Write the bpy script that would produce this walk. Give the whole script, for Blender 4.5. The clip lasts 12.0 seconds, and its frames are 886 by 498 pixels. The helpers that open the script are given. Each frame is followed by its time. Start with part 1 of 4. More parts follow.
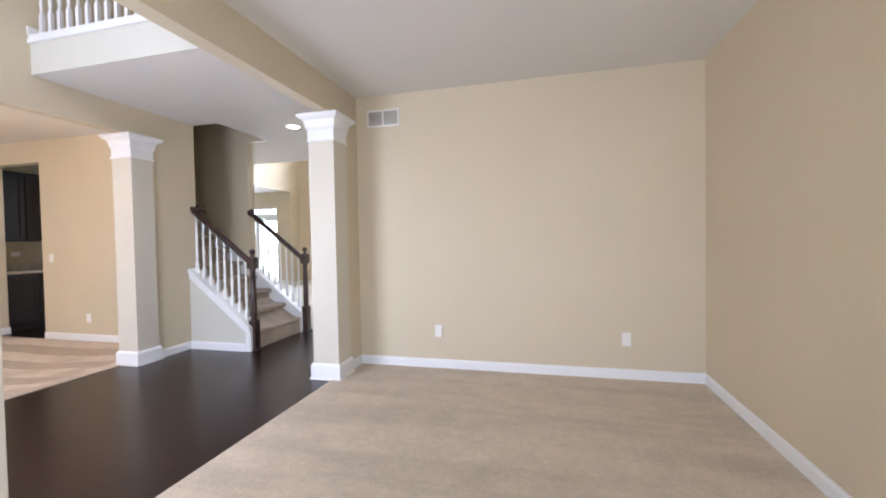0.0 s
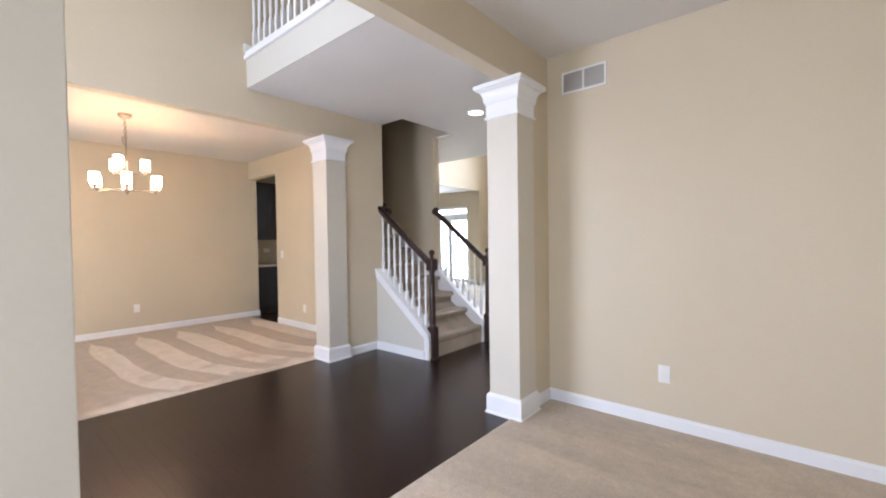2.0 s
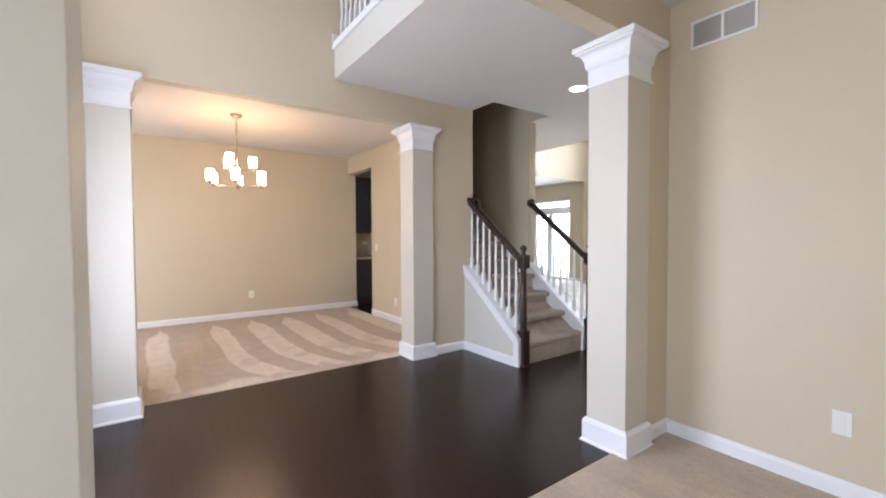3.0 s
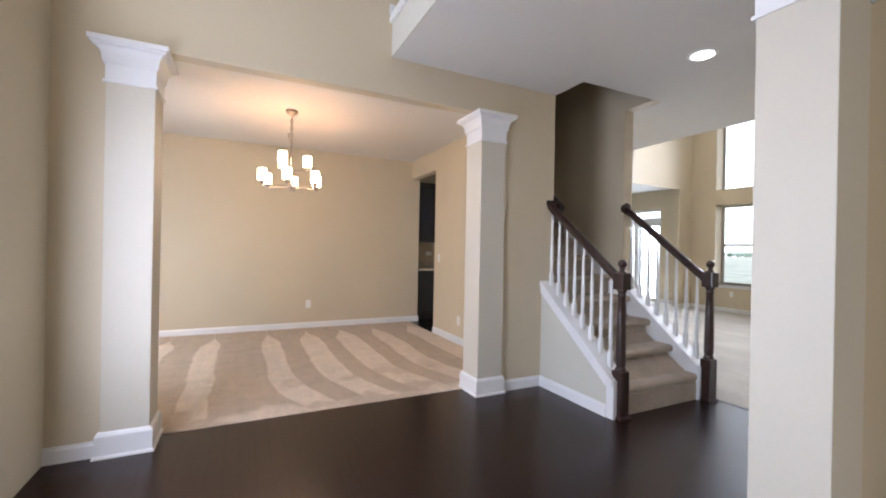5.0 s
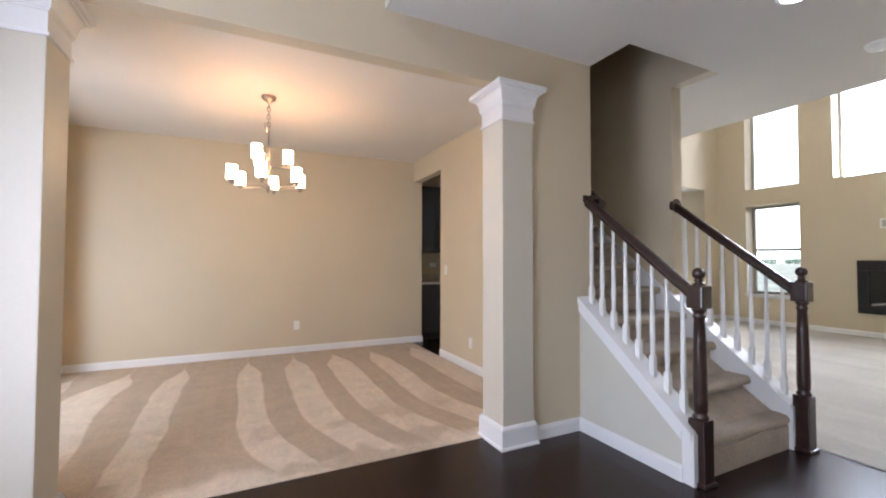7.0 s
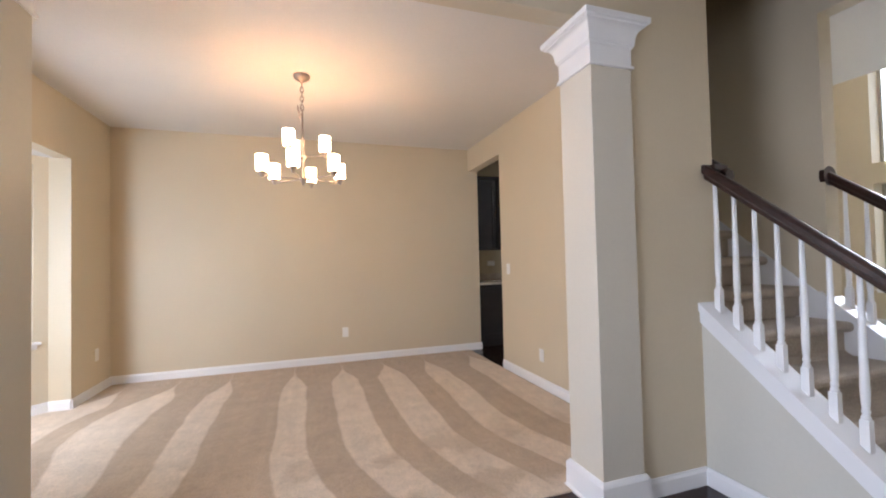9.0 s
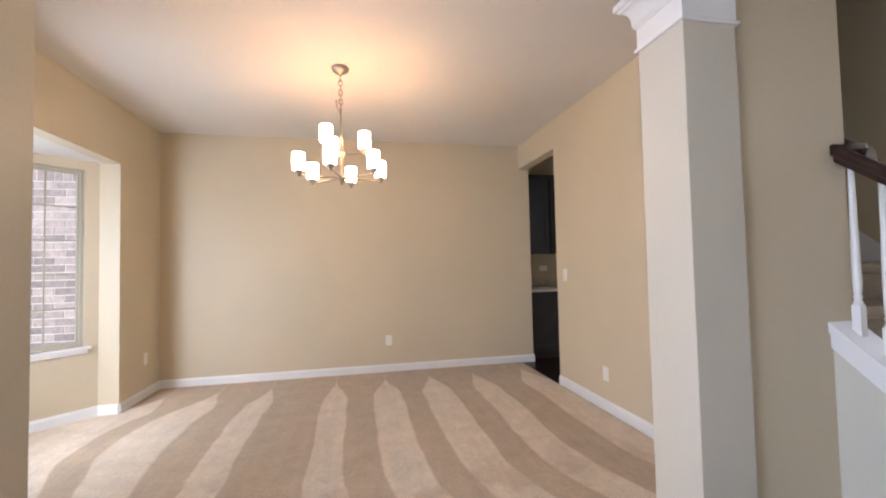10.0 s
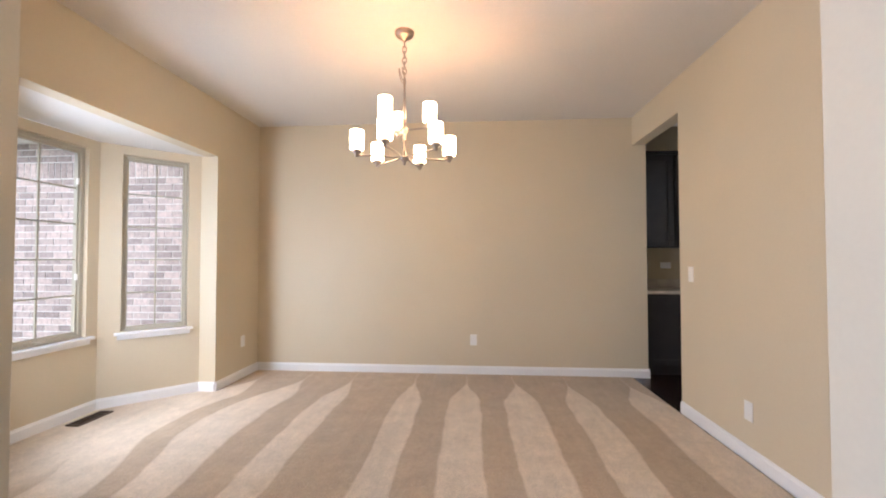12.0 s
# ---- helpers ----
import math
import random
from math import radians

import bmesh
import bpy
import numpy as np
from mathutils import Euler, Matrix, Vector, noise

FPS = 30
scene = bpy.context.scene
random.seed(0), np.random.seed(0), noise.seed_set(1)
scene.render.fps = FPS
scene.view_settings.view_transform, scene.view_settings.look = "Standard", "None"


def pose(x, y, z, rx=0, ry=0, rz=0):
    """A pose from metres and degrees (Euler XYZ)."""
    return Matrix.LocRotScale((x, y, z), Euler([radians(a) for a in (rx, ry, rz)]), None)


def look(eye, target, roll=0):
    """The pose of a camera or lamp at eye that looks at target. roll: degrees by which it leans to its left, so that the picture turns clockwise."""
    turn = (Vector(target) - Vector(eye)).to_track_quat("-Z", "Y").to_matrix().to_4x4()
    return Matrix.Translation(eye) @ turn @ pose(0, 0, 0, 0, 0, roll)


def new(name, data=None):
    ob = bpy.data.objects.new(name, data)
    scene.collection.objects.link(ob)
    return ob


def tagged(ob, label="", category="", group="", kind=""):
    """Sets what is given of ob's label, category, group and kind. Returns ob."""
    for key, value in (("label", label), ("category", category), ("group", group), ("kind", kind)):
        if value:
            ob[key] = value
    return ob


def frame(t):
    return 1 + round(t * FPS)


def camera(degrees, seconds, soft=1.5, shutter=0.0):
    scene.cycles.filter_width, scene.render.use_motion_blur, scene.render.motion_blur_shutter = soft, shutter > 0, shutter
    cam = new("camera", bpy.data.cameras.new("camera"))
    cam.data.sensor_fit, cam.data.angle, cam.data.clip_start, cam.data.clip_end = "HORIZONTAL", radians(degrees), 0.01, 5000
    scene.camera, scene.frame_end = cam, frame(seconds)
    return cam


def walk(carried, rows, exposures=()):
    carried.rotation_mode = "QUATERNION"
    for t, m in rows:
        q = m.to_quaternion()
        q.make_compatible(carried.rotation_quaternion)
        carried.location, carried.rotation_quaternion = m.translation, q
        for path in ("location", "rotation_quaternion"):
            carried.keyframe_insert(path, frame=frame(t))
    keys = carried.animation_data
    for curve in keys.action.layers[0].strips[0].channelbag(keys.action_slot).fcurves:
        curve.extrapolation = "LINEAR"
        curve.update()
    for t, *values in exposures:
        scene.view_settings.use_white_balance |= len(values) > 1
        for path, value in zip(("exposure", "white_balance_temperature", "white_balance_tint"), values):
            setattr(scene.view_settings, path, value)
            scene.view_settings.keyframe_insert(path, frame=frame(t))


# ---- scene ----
cam = camera(94.8, 12.0, 2.0)
PATH = [
    (0, (-1.171, 1.406, 1.278), (-1.66, 3.345, 1.23), -1.08),
    (0.5, (-1.229, 1.613, 1.294), (-1.92, 3.489, 1.247), -0.9),
    (1, (-1.282, 1.828, 1.278), (-2.22, 3.595, 1.249), -0.63),
    (1.5, (-1.383, 1.997, 1.265), (-2.512, 3.647, 1.22), -1.1),
    (2, (-1.555, 2.217, 1.298), (-2.852, 3.739, 1.259), -0.84),
    (2.5, (-1.673, 2.38, 1.289), (-3.128, 3.753, 1.243), -0.63),
    (3, (-1.735, 2.558, 1.289), (-3.364, 3.718, 1.229), -0.24),
    (3.5, (-1.836, 2.698, 1.275), (-3.548, 3.729, 1.209), -0.0),
    (3.7, (-1.891, 2.685, 1.261), (-3.617, 3.694, 1.195), 1.0),
    (5.5, (-2.56, 3.088, 1.26), (-4.379, 3.92, 1.286), 0.5),
    (6, (-2.745, 3.174, 1.263), (-4.574, 3.983, 1.301), 0.39),
    (6.5, (-2.901, 3.202, 1.257), (-4.714, 4.045, 1.311), -0.04),
    (6.7, (-2.977, 3.206, 1.248), (-4.778, 4.074, 1.304), 0.1),
    (8.3, (-3.485, 3.379, 1.239), (-5.323, 4.165, 1.297), -0.7),
    (8.5, (-3.527, 3.386, 1.239), (-5.385, 4.124, 1.296), -0.68),
    (9, (-3.703, 3.425, 1.246), (-5.602, 4.051, 1.296), -1.31),
    (9.5, (-3.891, 3.457, 1.258), (-5.817, 3.99, 1.334), -1.24),
    (10, (-4.025, 3.504, 1.256), (-5.982, 3.911, 1.33), -1.23),
    (10.5, (-4.167, 3.61, 1.254), (-6.156, 3.806, 1.327), -0.87),
    (11, (-4.24, 3.721, 1.251), (-6.239, 3.742, 1.312), 0.08),
    (11.5, (-4.346, 3.791, 1.254), (-6.344, 3.714, 1.29), 0.18),
    (12, (-4.478, 3.837, 1.24), (-6.472, 3.691, 1.29), -0.04),
]
EXPOSURES = [(0.0, 1.43, 5750, 13), (2.5, 1.32, 5750, 13), (3.5, 1.23, 5750, 13), (5.5, 1.07, 5750, 13), (8.5, 1.05, 5750, 13), (10.5, 1.10, 5750, 13), (12.0, 1.12, 5750, 13)]
walk(cam, [(t, look(eye, target, roll)) for t, eye, target, roll in PATH], EXPOSURES)

# ---- world, sun and large lights ----
world = bpy.data.worlds.new("world")
scene.world = world
world.use_nodes = True
wt = world.node_tree
sky = wt.nodes.new("ShaderNodeTexSky")
sky.sky_type, sky.sun_disc = "NISHITA", False
sky.sun_elevation, sky.sun_rotation = radians(42), radians(113)
sky.air_density, sky.dust_density, sky.ozone_density = 1.0, 1.5, 1.0
wt.nodes["Background"].inputs["Strength"].default_value = 0.15
wt.links.new(sky.outputs[0], wt.nodes["Background"].inputs["Color"])
sun = new("sun", bpy.data.lights.new("sun", "SUN"))
sun.data.energy, sun.data.angle, sun.data.color = 0.95, radians(35), (1.0, 0.96, 0.9)
sun.matrix_world = look((14, -6, 14), (0, 0, 0))


def window_light(name, eye, target, w, h, power, color=(0.93, 0.97, 1.0), spread=180):
    ob = new(name, bpy.data.lights.new(name, "AREA"))
    ob.data.shape, ob.data.size, ob.data.size_y = "RECTANGLE", w, h
    ob.data.energy, ob.data.color, ob.data.spread = power, color, radians(spread)
    ob.matrix_world = look(eye, target)
    return ob


window_light("living_window_light", (-1.35, 0.40, 1.45), (-1.35, 3, 1.45), 2.3, 1.7, 18, (0.94, 0.95, 1.0), 150)
window_light("foyer_window_light", (-4.28, 2.00, 3.9), (-4.28, 4, 3.5), 1.5, 1.8, 9.5, (1.0, 0.96, 0.95))
# added lamp at an unseen glazed front door, brightens columns and stairs
window_light("assumed_door_light", (-4.28, 1.99, 1.2), (-4.28, 5, 1.2), 1.0, 1.7, 24, (0.91, 0.91, 1.0))
window_light("great_window_light", (-5.58, 12.76, 3.65), (-5.58, 10, 3.65), 1.84, 1.9, 75, (0.91, 0.93, 1.0))
window_light("patio_door_light", (-9.97, 12.76, 1.2), (-9.97, 10, 1.2), 1.5, 2.3, 40, (0.88, 0.95, 1.0))
window_light("bay_window_light", (-6.545, 1.045, 1.28), (-7.545, 2.045, 1.15), 0.46, 1.25, 15, (0.88, 0.93, 1.0), 155)


# ---- materials ----
def mat(name, color, rough=0.6, metal=0.0, var=0.06, scale=3.0, grain=0.0, grain_scale=200.0, bump=0.0, bump_scale=300.0, emit=0.0, sheen=0.0, coat=0.0):
    m = bpy.data.materials.new(name)
    m.use_nodes = True
    nt = m.node_tree
    b = nt.nodes["Principled BSDF"]
    b.inputs["Roughness"].default_value = rough
    b.inputs["Metallic"].default_value = metal
    b.inputs["Sheen Weight"].default_value = sheen
    b.inputs["Coat Weight"].default_value = coat
    co = nt.nodes.new("ShaderNodeTexCoord")
    geo = nt.nodes.new("ShaderNodeNewGeometry")
    n1 = nt.nodes.new("ShaderNodeTexNoise")
    n1.inputs["Scale"].default_value, n1.inputs["Detail"].default_value = scale, 4
    nt.links.new(geo.outputs["Position"], n1.inputs["Vector"])
    ramp = nt.nodes.new("ShaderNodeMapRange")
    ramp.inputs["From Min"].default_value, ramp.inputs["From Max"].default_value = 0.3, 0.7
    ramp.inputs["To Min"].default_value, ramp.inputs["To Max"].default_value = 1 - var, 1 + var
    nt.links.new(n1.outputs["Fac"], ramp.inputs["Value"])
    val = ramp.outputs["Result"]
    if grain > 0:
        n2 = nt.nodes.new("ShaderNodeTexNoise")
        n2.inputs["Scale"].default_value, n2.inputs["Detail"].default_value = grain_scale, 3
        nt.links.new(geo.outputs["Position"], n2.inputs["Vector"])
        r2 = nt.nodes.new("ShaderNodeMapRange")
        r2.inputs["From Min"].default_value, r2.inputs["From Max"].default_value = 0.3, 0.7
        r2.inputs["To Min"].default_value, r2.inputs["To Max"].default_value = 1 - grain, 1 + grain
        nt.links.new(n2.outputs["Fac"], r2.inputs["Value"])
        mu = nt.nodes.new("ShaderNodeMath")
        mu.operation = "MULTIPLY"
        nt.links.new(val, mu.inputs[0])
        nt.links.new(r2.outputs["Result"], mu.inputs[1])
        val = mu.outputs[0]
    mix = nt.nodes.new("ShaderNodeVectorMath")
    mix.operation = "SCALE"
    mix.inputs[0].default_value = color
    nt.links.new(val, mix.inputs["Scale"])
    nt.links.new(mix.outputs[0], b.inputs["Base Color"])
    if bump > 0:
        n3 = nt.nodes.new("ShaderNodeTexNoise")
        n3.inputs["Scale"].default_value, n3.inputs["Detail"].default_value = bump_scale, 3
        nt.links.new(geo.outputs["Position"], n3.inputs["Vector"])
        bp = nt.nodes.new("ShaderNodeBump")
        bp.inputs["Strength"].default_value, bp.inputs["Distance"].default_value = bump, 0.004
        nt.links.new(n3.outputs["Fac"], bp.inputs["Height"])
        nt.links.new(bp.outputs["Normal"], b.inputs["Normal"])
    if emit > 0:
        b.inputs["Emission Color"].default_value = (*color, 1)
        b.inputs["Emission Strength"].default_value = emit
    return m


PAINT = mat("beige_wall_paint", (0.614, 0.53, 0.384), 0.55, var=0.025, scale=1.2, grain=0.012, grain_scale=60, bump=0.10, bump_scale=260)
SHAFTPAINT = mat("pale_greige_paint", (0.63, 0.588, 0.497), 0.5, var=0.02, scale=1.5, grain=0.012, grain_scale=60, bump=0.08, bump_scale=260)
# wall paint paled and greyed for the cool foyer light on panels and fascia
PANEL = mat("cool_lit_panel_paint", (0.625, 0.605, 0.53), 0.5, var=0.02, scale=1.5, grain=0.012, grain_scale=60, bump=0.08, bump_scale=260)
CEIL = mat("ceiling_paint", (0.72, 0.69, 0.65), 0.8, var=0.02, scale=1.5, grain=0.02, grain_scale=90, bump=0.25, bump_scale=120)
TRIM = mat("white_trim_paint", (0.82, 0.82, 0.82), 0.35, var=0.02, scale=4)
PLATE = mat("white_plastic", (0.8, 0.79, 0.76), 0.3, var=0.01)
WOOD = mat("dark_stained_rail_wood", (0.030, 0.0125, 0.0095), 0.28, var=0.35, scale=14, grain=0.25, grain_scale=90, coat=0.3)
NICKEL = mat("brushed_nickel", (0.40, 0.35, 0.31), 0.34, 1.0, var=0.05, scale=30)
BLACK = mat("black_metal", (0.012, 0.012, 0.013), 0.35, var=0.2, scale=8)
BLACKGLASS = mat("fireplace_dark_glass", (0.02, 0.022, 0.022), 0.06, var=0.1)
CAB = mat("espresso_cabinet_wood", (0.012, 0.0085, 0.007), 0.62, var=0.3, scale=9, grain=0.2, grain_scale=70)
STONE = mat("granite_counter", (0.42, 0.36, 0.29), 0.2, var=0.15, scale=12, grain=0.35, grain_scale=160)
SPLASH = mat("backsplash_paint", (0.45, 0.37, 0.25), 0.6, var=0.04)
FRAME = mat("taupe_window_frame", (0.43, 0.395, 0.31), 0.4, var=0.03)
VENTDARK = mat("bronze_floor_register", (0.07, 0.045, 0.03), 0.4, 0.6, var=0.2, scale=20)
# grey that paints in grille shade; also used for media box inset and logs
GRILLE = mat("grille_shadow_grey", (0.46, 0.43, 0.385), 0.7, var=0.05)
CARPET = mat("beige_carpet", (0.56, 0.465, 0.345), 0.95, var=0.08, scale=5, grain=0.13, grain_scale=110, bump=0.8, bump_scale=260, sheen=0.15)
# same carpet as CARPET, made paler and greyer for its window sheen
GREATCARPET = mat("sheen_paled_carpet", (0.55, 0.52, 0.46), 0.95, var=0.10, scale=1.6, grain=0.13, grain_scale=110, bump=0.8, bump_scale=260, sheen=0.15)
GROUND = mat("pale_grass", (0.34, 0.34, 0.24), 0.95, var=0.3, scale=0.3, grain=0.3, grain_scale=12)
# leaf colour lifted well above real foliage, painting in distance haze
LEAF = mat("haze_paled_foliage", (0.30, 0.36, 0.27), 0.9, var=0.4, scale=0.5, grain=0.3, grain_scale=4)
MORTAR = mat("pale_mortar", (0.78, 0.76, 0.73), 0.9, var=0.08, scale=6, grain=0.1, grain_scale=90)
OPAL = mat("lit_opal_glass", (1.0, 0.66, 0.35), 0.3, var=0.0, emit=12.0)
BULB = mat("lit_bulb", (1.0, 0.70, 0.40), 0.3, var=0.0, emit=1.0)
CANLIGHT = mat("lit_downlight_lens", (1.0, 0.90, 0.78), 0.4, var=0.0, emit=5.0)


def glass_material():
    m = bpy.data.materials.new("window_glass")
    m.use_nodes = True
    b = m.node_tree.nodes["Principled BSDF"]
    b.inputs["Transmission Weight"].default_value = 1.0
    b.inputs["Roughness"].default_value = 0.0
    b.inputs["IOR"].default_value = 1.02
    b.inputs["Base Color"].default_value = (0.98, 0.99, 0.99, 1)
    return m


GLASS = glass_material()


def varied(m, amount):
    """Let each piece of a set differ a little in tone."""
    nt = m.node_tree
    b = nt.nodes["Principled BSDF"]
    src = b.inputs["Base Color"].links[0].from_socket
    info = nt.nodes.new("ShaderNodeObjectInfo")
    r = nt.nodes.new("ShaderNodeMapRange")
    r.inputs["To Min"].default_value, r.inputs["To Max"].default_value = 1 - amount, 1 + amount
    nt.links.new(info.outputs["Random"], r.inputs["Value"])
    sc = nt.nodes.new("ShaderNodeVectorMath")
    sc.operation = "SCALE"
    nt.links.new(src, sc.inputs[0])
    nt.links.new(r.outputs["Result"], sc.inputs["Scale"])
    nt.links.new(sc.outputs[0], b.inputs["Base Color"])
    return m


PLANK = varied(mat("dark_hardwood", (0.021, 0.0095, 0.0075), 0.27, var=0.25, scale=7, grain=0.3, grain_scale=55, bump=0.05, bump_scale=40), 0.14)
PLANK.node_tree.nodes["Principled BSDF"].inputs["Specular IOR Level"].default_value = 0.32
BRICK = varied(mat("pinkish_brown_brick", (0.46, 0.375, 0.345), 0.85, var=0.2, scale=20, grain=0.2, grain_scale=120, bump=0.4, bump_scale=120), 0.32)


BRICK_JOINED = BRICK.copy()
BRICK_JOINED.name = "pinkish_brown_brick_joined"
for node in list(BRICK_JOINED.node_tree.nodes):
    if node.type == "OBJECT_INFO":
        geo = BRICK_JOINED.node_tree.nodes.new("ShaderNodeNewGeometry")
        for link in list(node.outputs["Random"].links):
            BRICK_JOINED.node_tree.links.new(geo.outputs["Random Per Island"], link.to_socket)


def nap_carpet():
    """Carpet whose pile lies in vacuumed lanes: lanes of light and dark nap along x, bending towards the doorway."""
    m = mat("vacuumed_carpet", (0.51, 0.43, 0.335), 0.95, var=0.08, scale=6.0, grain=0.13, grain_scale=110, bump=0.8, bump_scale=260, sheen=0.15)
    nt = m.node_tree
    b = nt.nodes["Principled BSDF"]
    src = b.inputs["Base Color"].links[0].from_socket
    L = nt.links.new

    def math_node(op, a, c=None, clamp=False):
        n = nt.nodes.new("ShaderNodeMath")
        n.operation, n.use_clamp = op, clamp
        for i, v in enumerate((a, c)):
            if v is None:
                continue
            if isinstance(v, (int, float)):
                n.inputs[i].default_value = v
            else:
                L(v, n.inputs[i])
        return n.outputs[0]

    def smooth(v, lo, hi):
        n = nt.nodes.new("ShaderNodeMapRange")
        n.interpolation_type = "SMOOTHSTEP"
        n.inputs["From Min"].default_value, n.inputs["From Max"].default_value = lo, hi
        L(v, n.inputs["Value"])
        return n.outputs["Result"]

    geo = nt.nodes.new("ShaderNodeNewGeometry")
    sep = nt.nodes.new("ShaderNodeSeparateXYZ")
    L(geo.outputs["Position"], sep.inputs[0])
    x, y = sep.outputs["X"], sep.outputs["Y"]
    wob = nt.nodes.new("ShaderNodeTexNoise")
    wob.inputs["Scale"].default_value, wob.inputs["Detail"].default_value = 1.4, 4
    L(geo.outputs["Position"], wob.inputs["Vector"])
    bend = math_node("MULTIPLY", math_node("MULTIPLY", smooth(x, -6.7, -5.3), 0.32), smooth(y, 2.5, 3.6))
    # the lanes nearest the bay swing towards it and back
    swing = math_node("MULTIPLY", smooth(x, -8.6, -7.6), smooth(x, -6.4, -7.3))
    fan = math_node("MULTIPLY", math_node("MULTIPLY", swing, 0.26), smooth(y, 2.6, 1.5))
    lane = math_node("ADD", math_node("SUBTRACT", y, bend), fan)
    lane = math_node("ADD", lane, math_node("MULTIPLY", math_node("SUBTRACT", wob.outputs["Fac"], 0.5), 0.12))
    total = None
    for c, half in ((1.64, 0.17), (2.11, 0.14), (2.60, 0.105), (3.27, 0.11), (3.76, 0.135), (4.25, 0.145), (4.75, 0.125), (5.34, 0.16)):
        d = math_node("ABSOLUTE", math_node("SUBTRACT", lane, c))
        # the lanes taper to a point at the far wall
        wide = math_node("MULTIPLY", smooth(x, -8.62, -8.0), half)
        inside = smooth(math_node("SUBTRACT", wide, d), -0.012, 0.012)
        total = inside if total is None else math_node("MAXIMUM", total, inside)
    edge = smooth(math_node("ADD", x, math_node("MULTIPLY", wob.outputs["Fac"], 0.5)), -5.50, -5.40)
    total = math_node("MAXIMUM", total, edge)
    # carpet in the bay is painted lighter, like daylight pooled by the windows
    bay = smooth(math_node("ADD", y, math_node("MULTIPLY", wob.outputs["Fac"], 0.25)), 1.62, 1.40)
    total = math_node("MAXIMUM", total, bay)
    # trodden patches break up the lanes near the doorway
    worn = nt.nodes.new("ShaderNodeTexNoise")
    worn.inputs["Scale"].default_value, worn.inputs["Detail"].default_value = 2.6, 5
    L(geo.outputs["Position"], worn.inputs["Vector"])
    tread = math_node("MULTIPLY", smooth(worn.outputs["Fac"], 0.50, 0.60), smooth(x, -7.0, -6.0))
    total = math_node("MULTIPLY", total, math_node("SUBTRACT", 1.0, math_node("MULTIPLY", tread, 0.7)))
    # against the pile the carpet looks darker and browner
    lie = nt.nodes.new("ShaderNodeVectorMath")
    lie.operation = "MULTIPLY_ADD"
    L(total, lie.inputs[0])
    lie.inputs[1].default_value, lie.inputs[2].default_value = (0.40, 0.47, 0.56), (0.92, 0.85, 0.76)
    sc = nt.nodes.new("ShaderNodeVectorMath")
    sc.operation = "MULTIPLY"
    L(src, sc.inputs[0])
    L(lie.outputs[0], sc.inputs[1])
    L(sc.outputs[0], b.inputs["Base Color"])
    return m


NAP = nap_carpet()


def faint_lanes(m, sx, sy, lo, hi, edge=0.12, turn=8):
    """Faint brushed lanes in the pile: noise drawn out along one way."""
    nt = m.node_tree
    b = nt.nodes["Principled BSDF"]
    src = b.inputs["Base Color"].links[0].from_socket
    geo = nt.nodes.new("ShaderNodeNewGeometry")
    mp = nt.nodes.new("ShaderNodeMapping")
    mp.inputs["Rotation"].default_value = (0, 0, radians(turn))
    mp.inputs["Scale"].default_value = (sx, sy, 1)
    n = nt.nodes.new("ShaderNodeTexNoise")
    n.inputs["Scale"].default_value, n.inputs["Detail"].default_value = 1.0, 3
    r = nt.nodes.new("ShaderNodeMapRange")
    r.interpolation_type = "SMOOTHSTEP"
    r.inputs["From Min"].default_value, r.inputs["From Max"].default_value = 0.5 - edge, 0.5 + edge
    r.inputs["To Min"].default_value, r.inputs["To Max"].default_value = lo, hi
    sc = nt.nodes.new("ShaderNodeVectorMath")
    sc.operation = "SCALE"
    for a, c in ((geo.outputs["Position"], mp.inputs["Vector"]), (mp.outputs[0], n.inputs["Vector"]), (n.outputs["Fac"], r.inputs["Value"]), (src, sc.inputs[0]), (r.outputs["Result"], sc.inputs["Scale"]), (sc.outputs[0], b.inputs["Base Color"])):
        nt.links.new(a, c)
    return m


faint_lanes(CARPET, 0.40, 2.6, 0.91, 1.06, 0.07, 5)


def pile_mottle(m, amount, scale=9.0):
    """Uneven tufts: rough noise from hand size down to single tufts."""
    nt = m.node_tree
    b = nt.nodes["Principled BSDF"]
    src = b.inputs["Base Color"].links[0].from_socket
    geo = nt.nodes.new("ShaderNodeNewGeometry")
    n = nt.nodes.new("ShaderNodeTexNoise")
    n.inputs["Scale"].default_value, n.inputs["Detail"].default_value, n.inputs["Roughness"].default_value = scale, 6, 0.78
    r = nt.nodes.new("ShaderNodeMapRange")
    r.inputs["From Min"].default_value, r.inputs["From Max"].default_value = 0.30, 0.70
    r.inputs["To Min"].default_value, r.inputs["To Max"].default_value = 1 - amount, 1 + amount
    sc = nt.nodes.new("ShaderNodeVectorMath")
    sc.operation = "SCALE"
    for a, c in ((geo.outputs["Position"], n.inputs["Vector"]), (n.outputs["Fac"], r.inputs["Value"]), (src, sc.inputs[0]), (r.outputs["Result"], sc.inputs["Scale"]), (sc.outputs[0], b.inputs["Base Color"])):
        nt.links.new(a, c)


pile_mottle(CARPET, 0.12, 24.0)
pile_mottle(GREATCARPET, 0.08, 24.0)
faint_lanes(GREATCARPET, 0.35, 2.4, 0.94, 1.04, 0.10, -6)
pile_mottle(NAP, 0.11, 26.0)
faint_lanes(NAP, 0.7, 16, 0.975, 1.02)


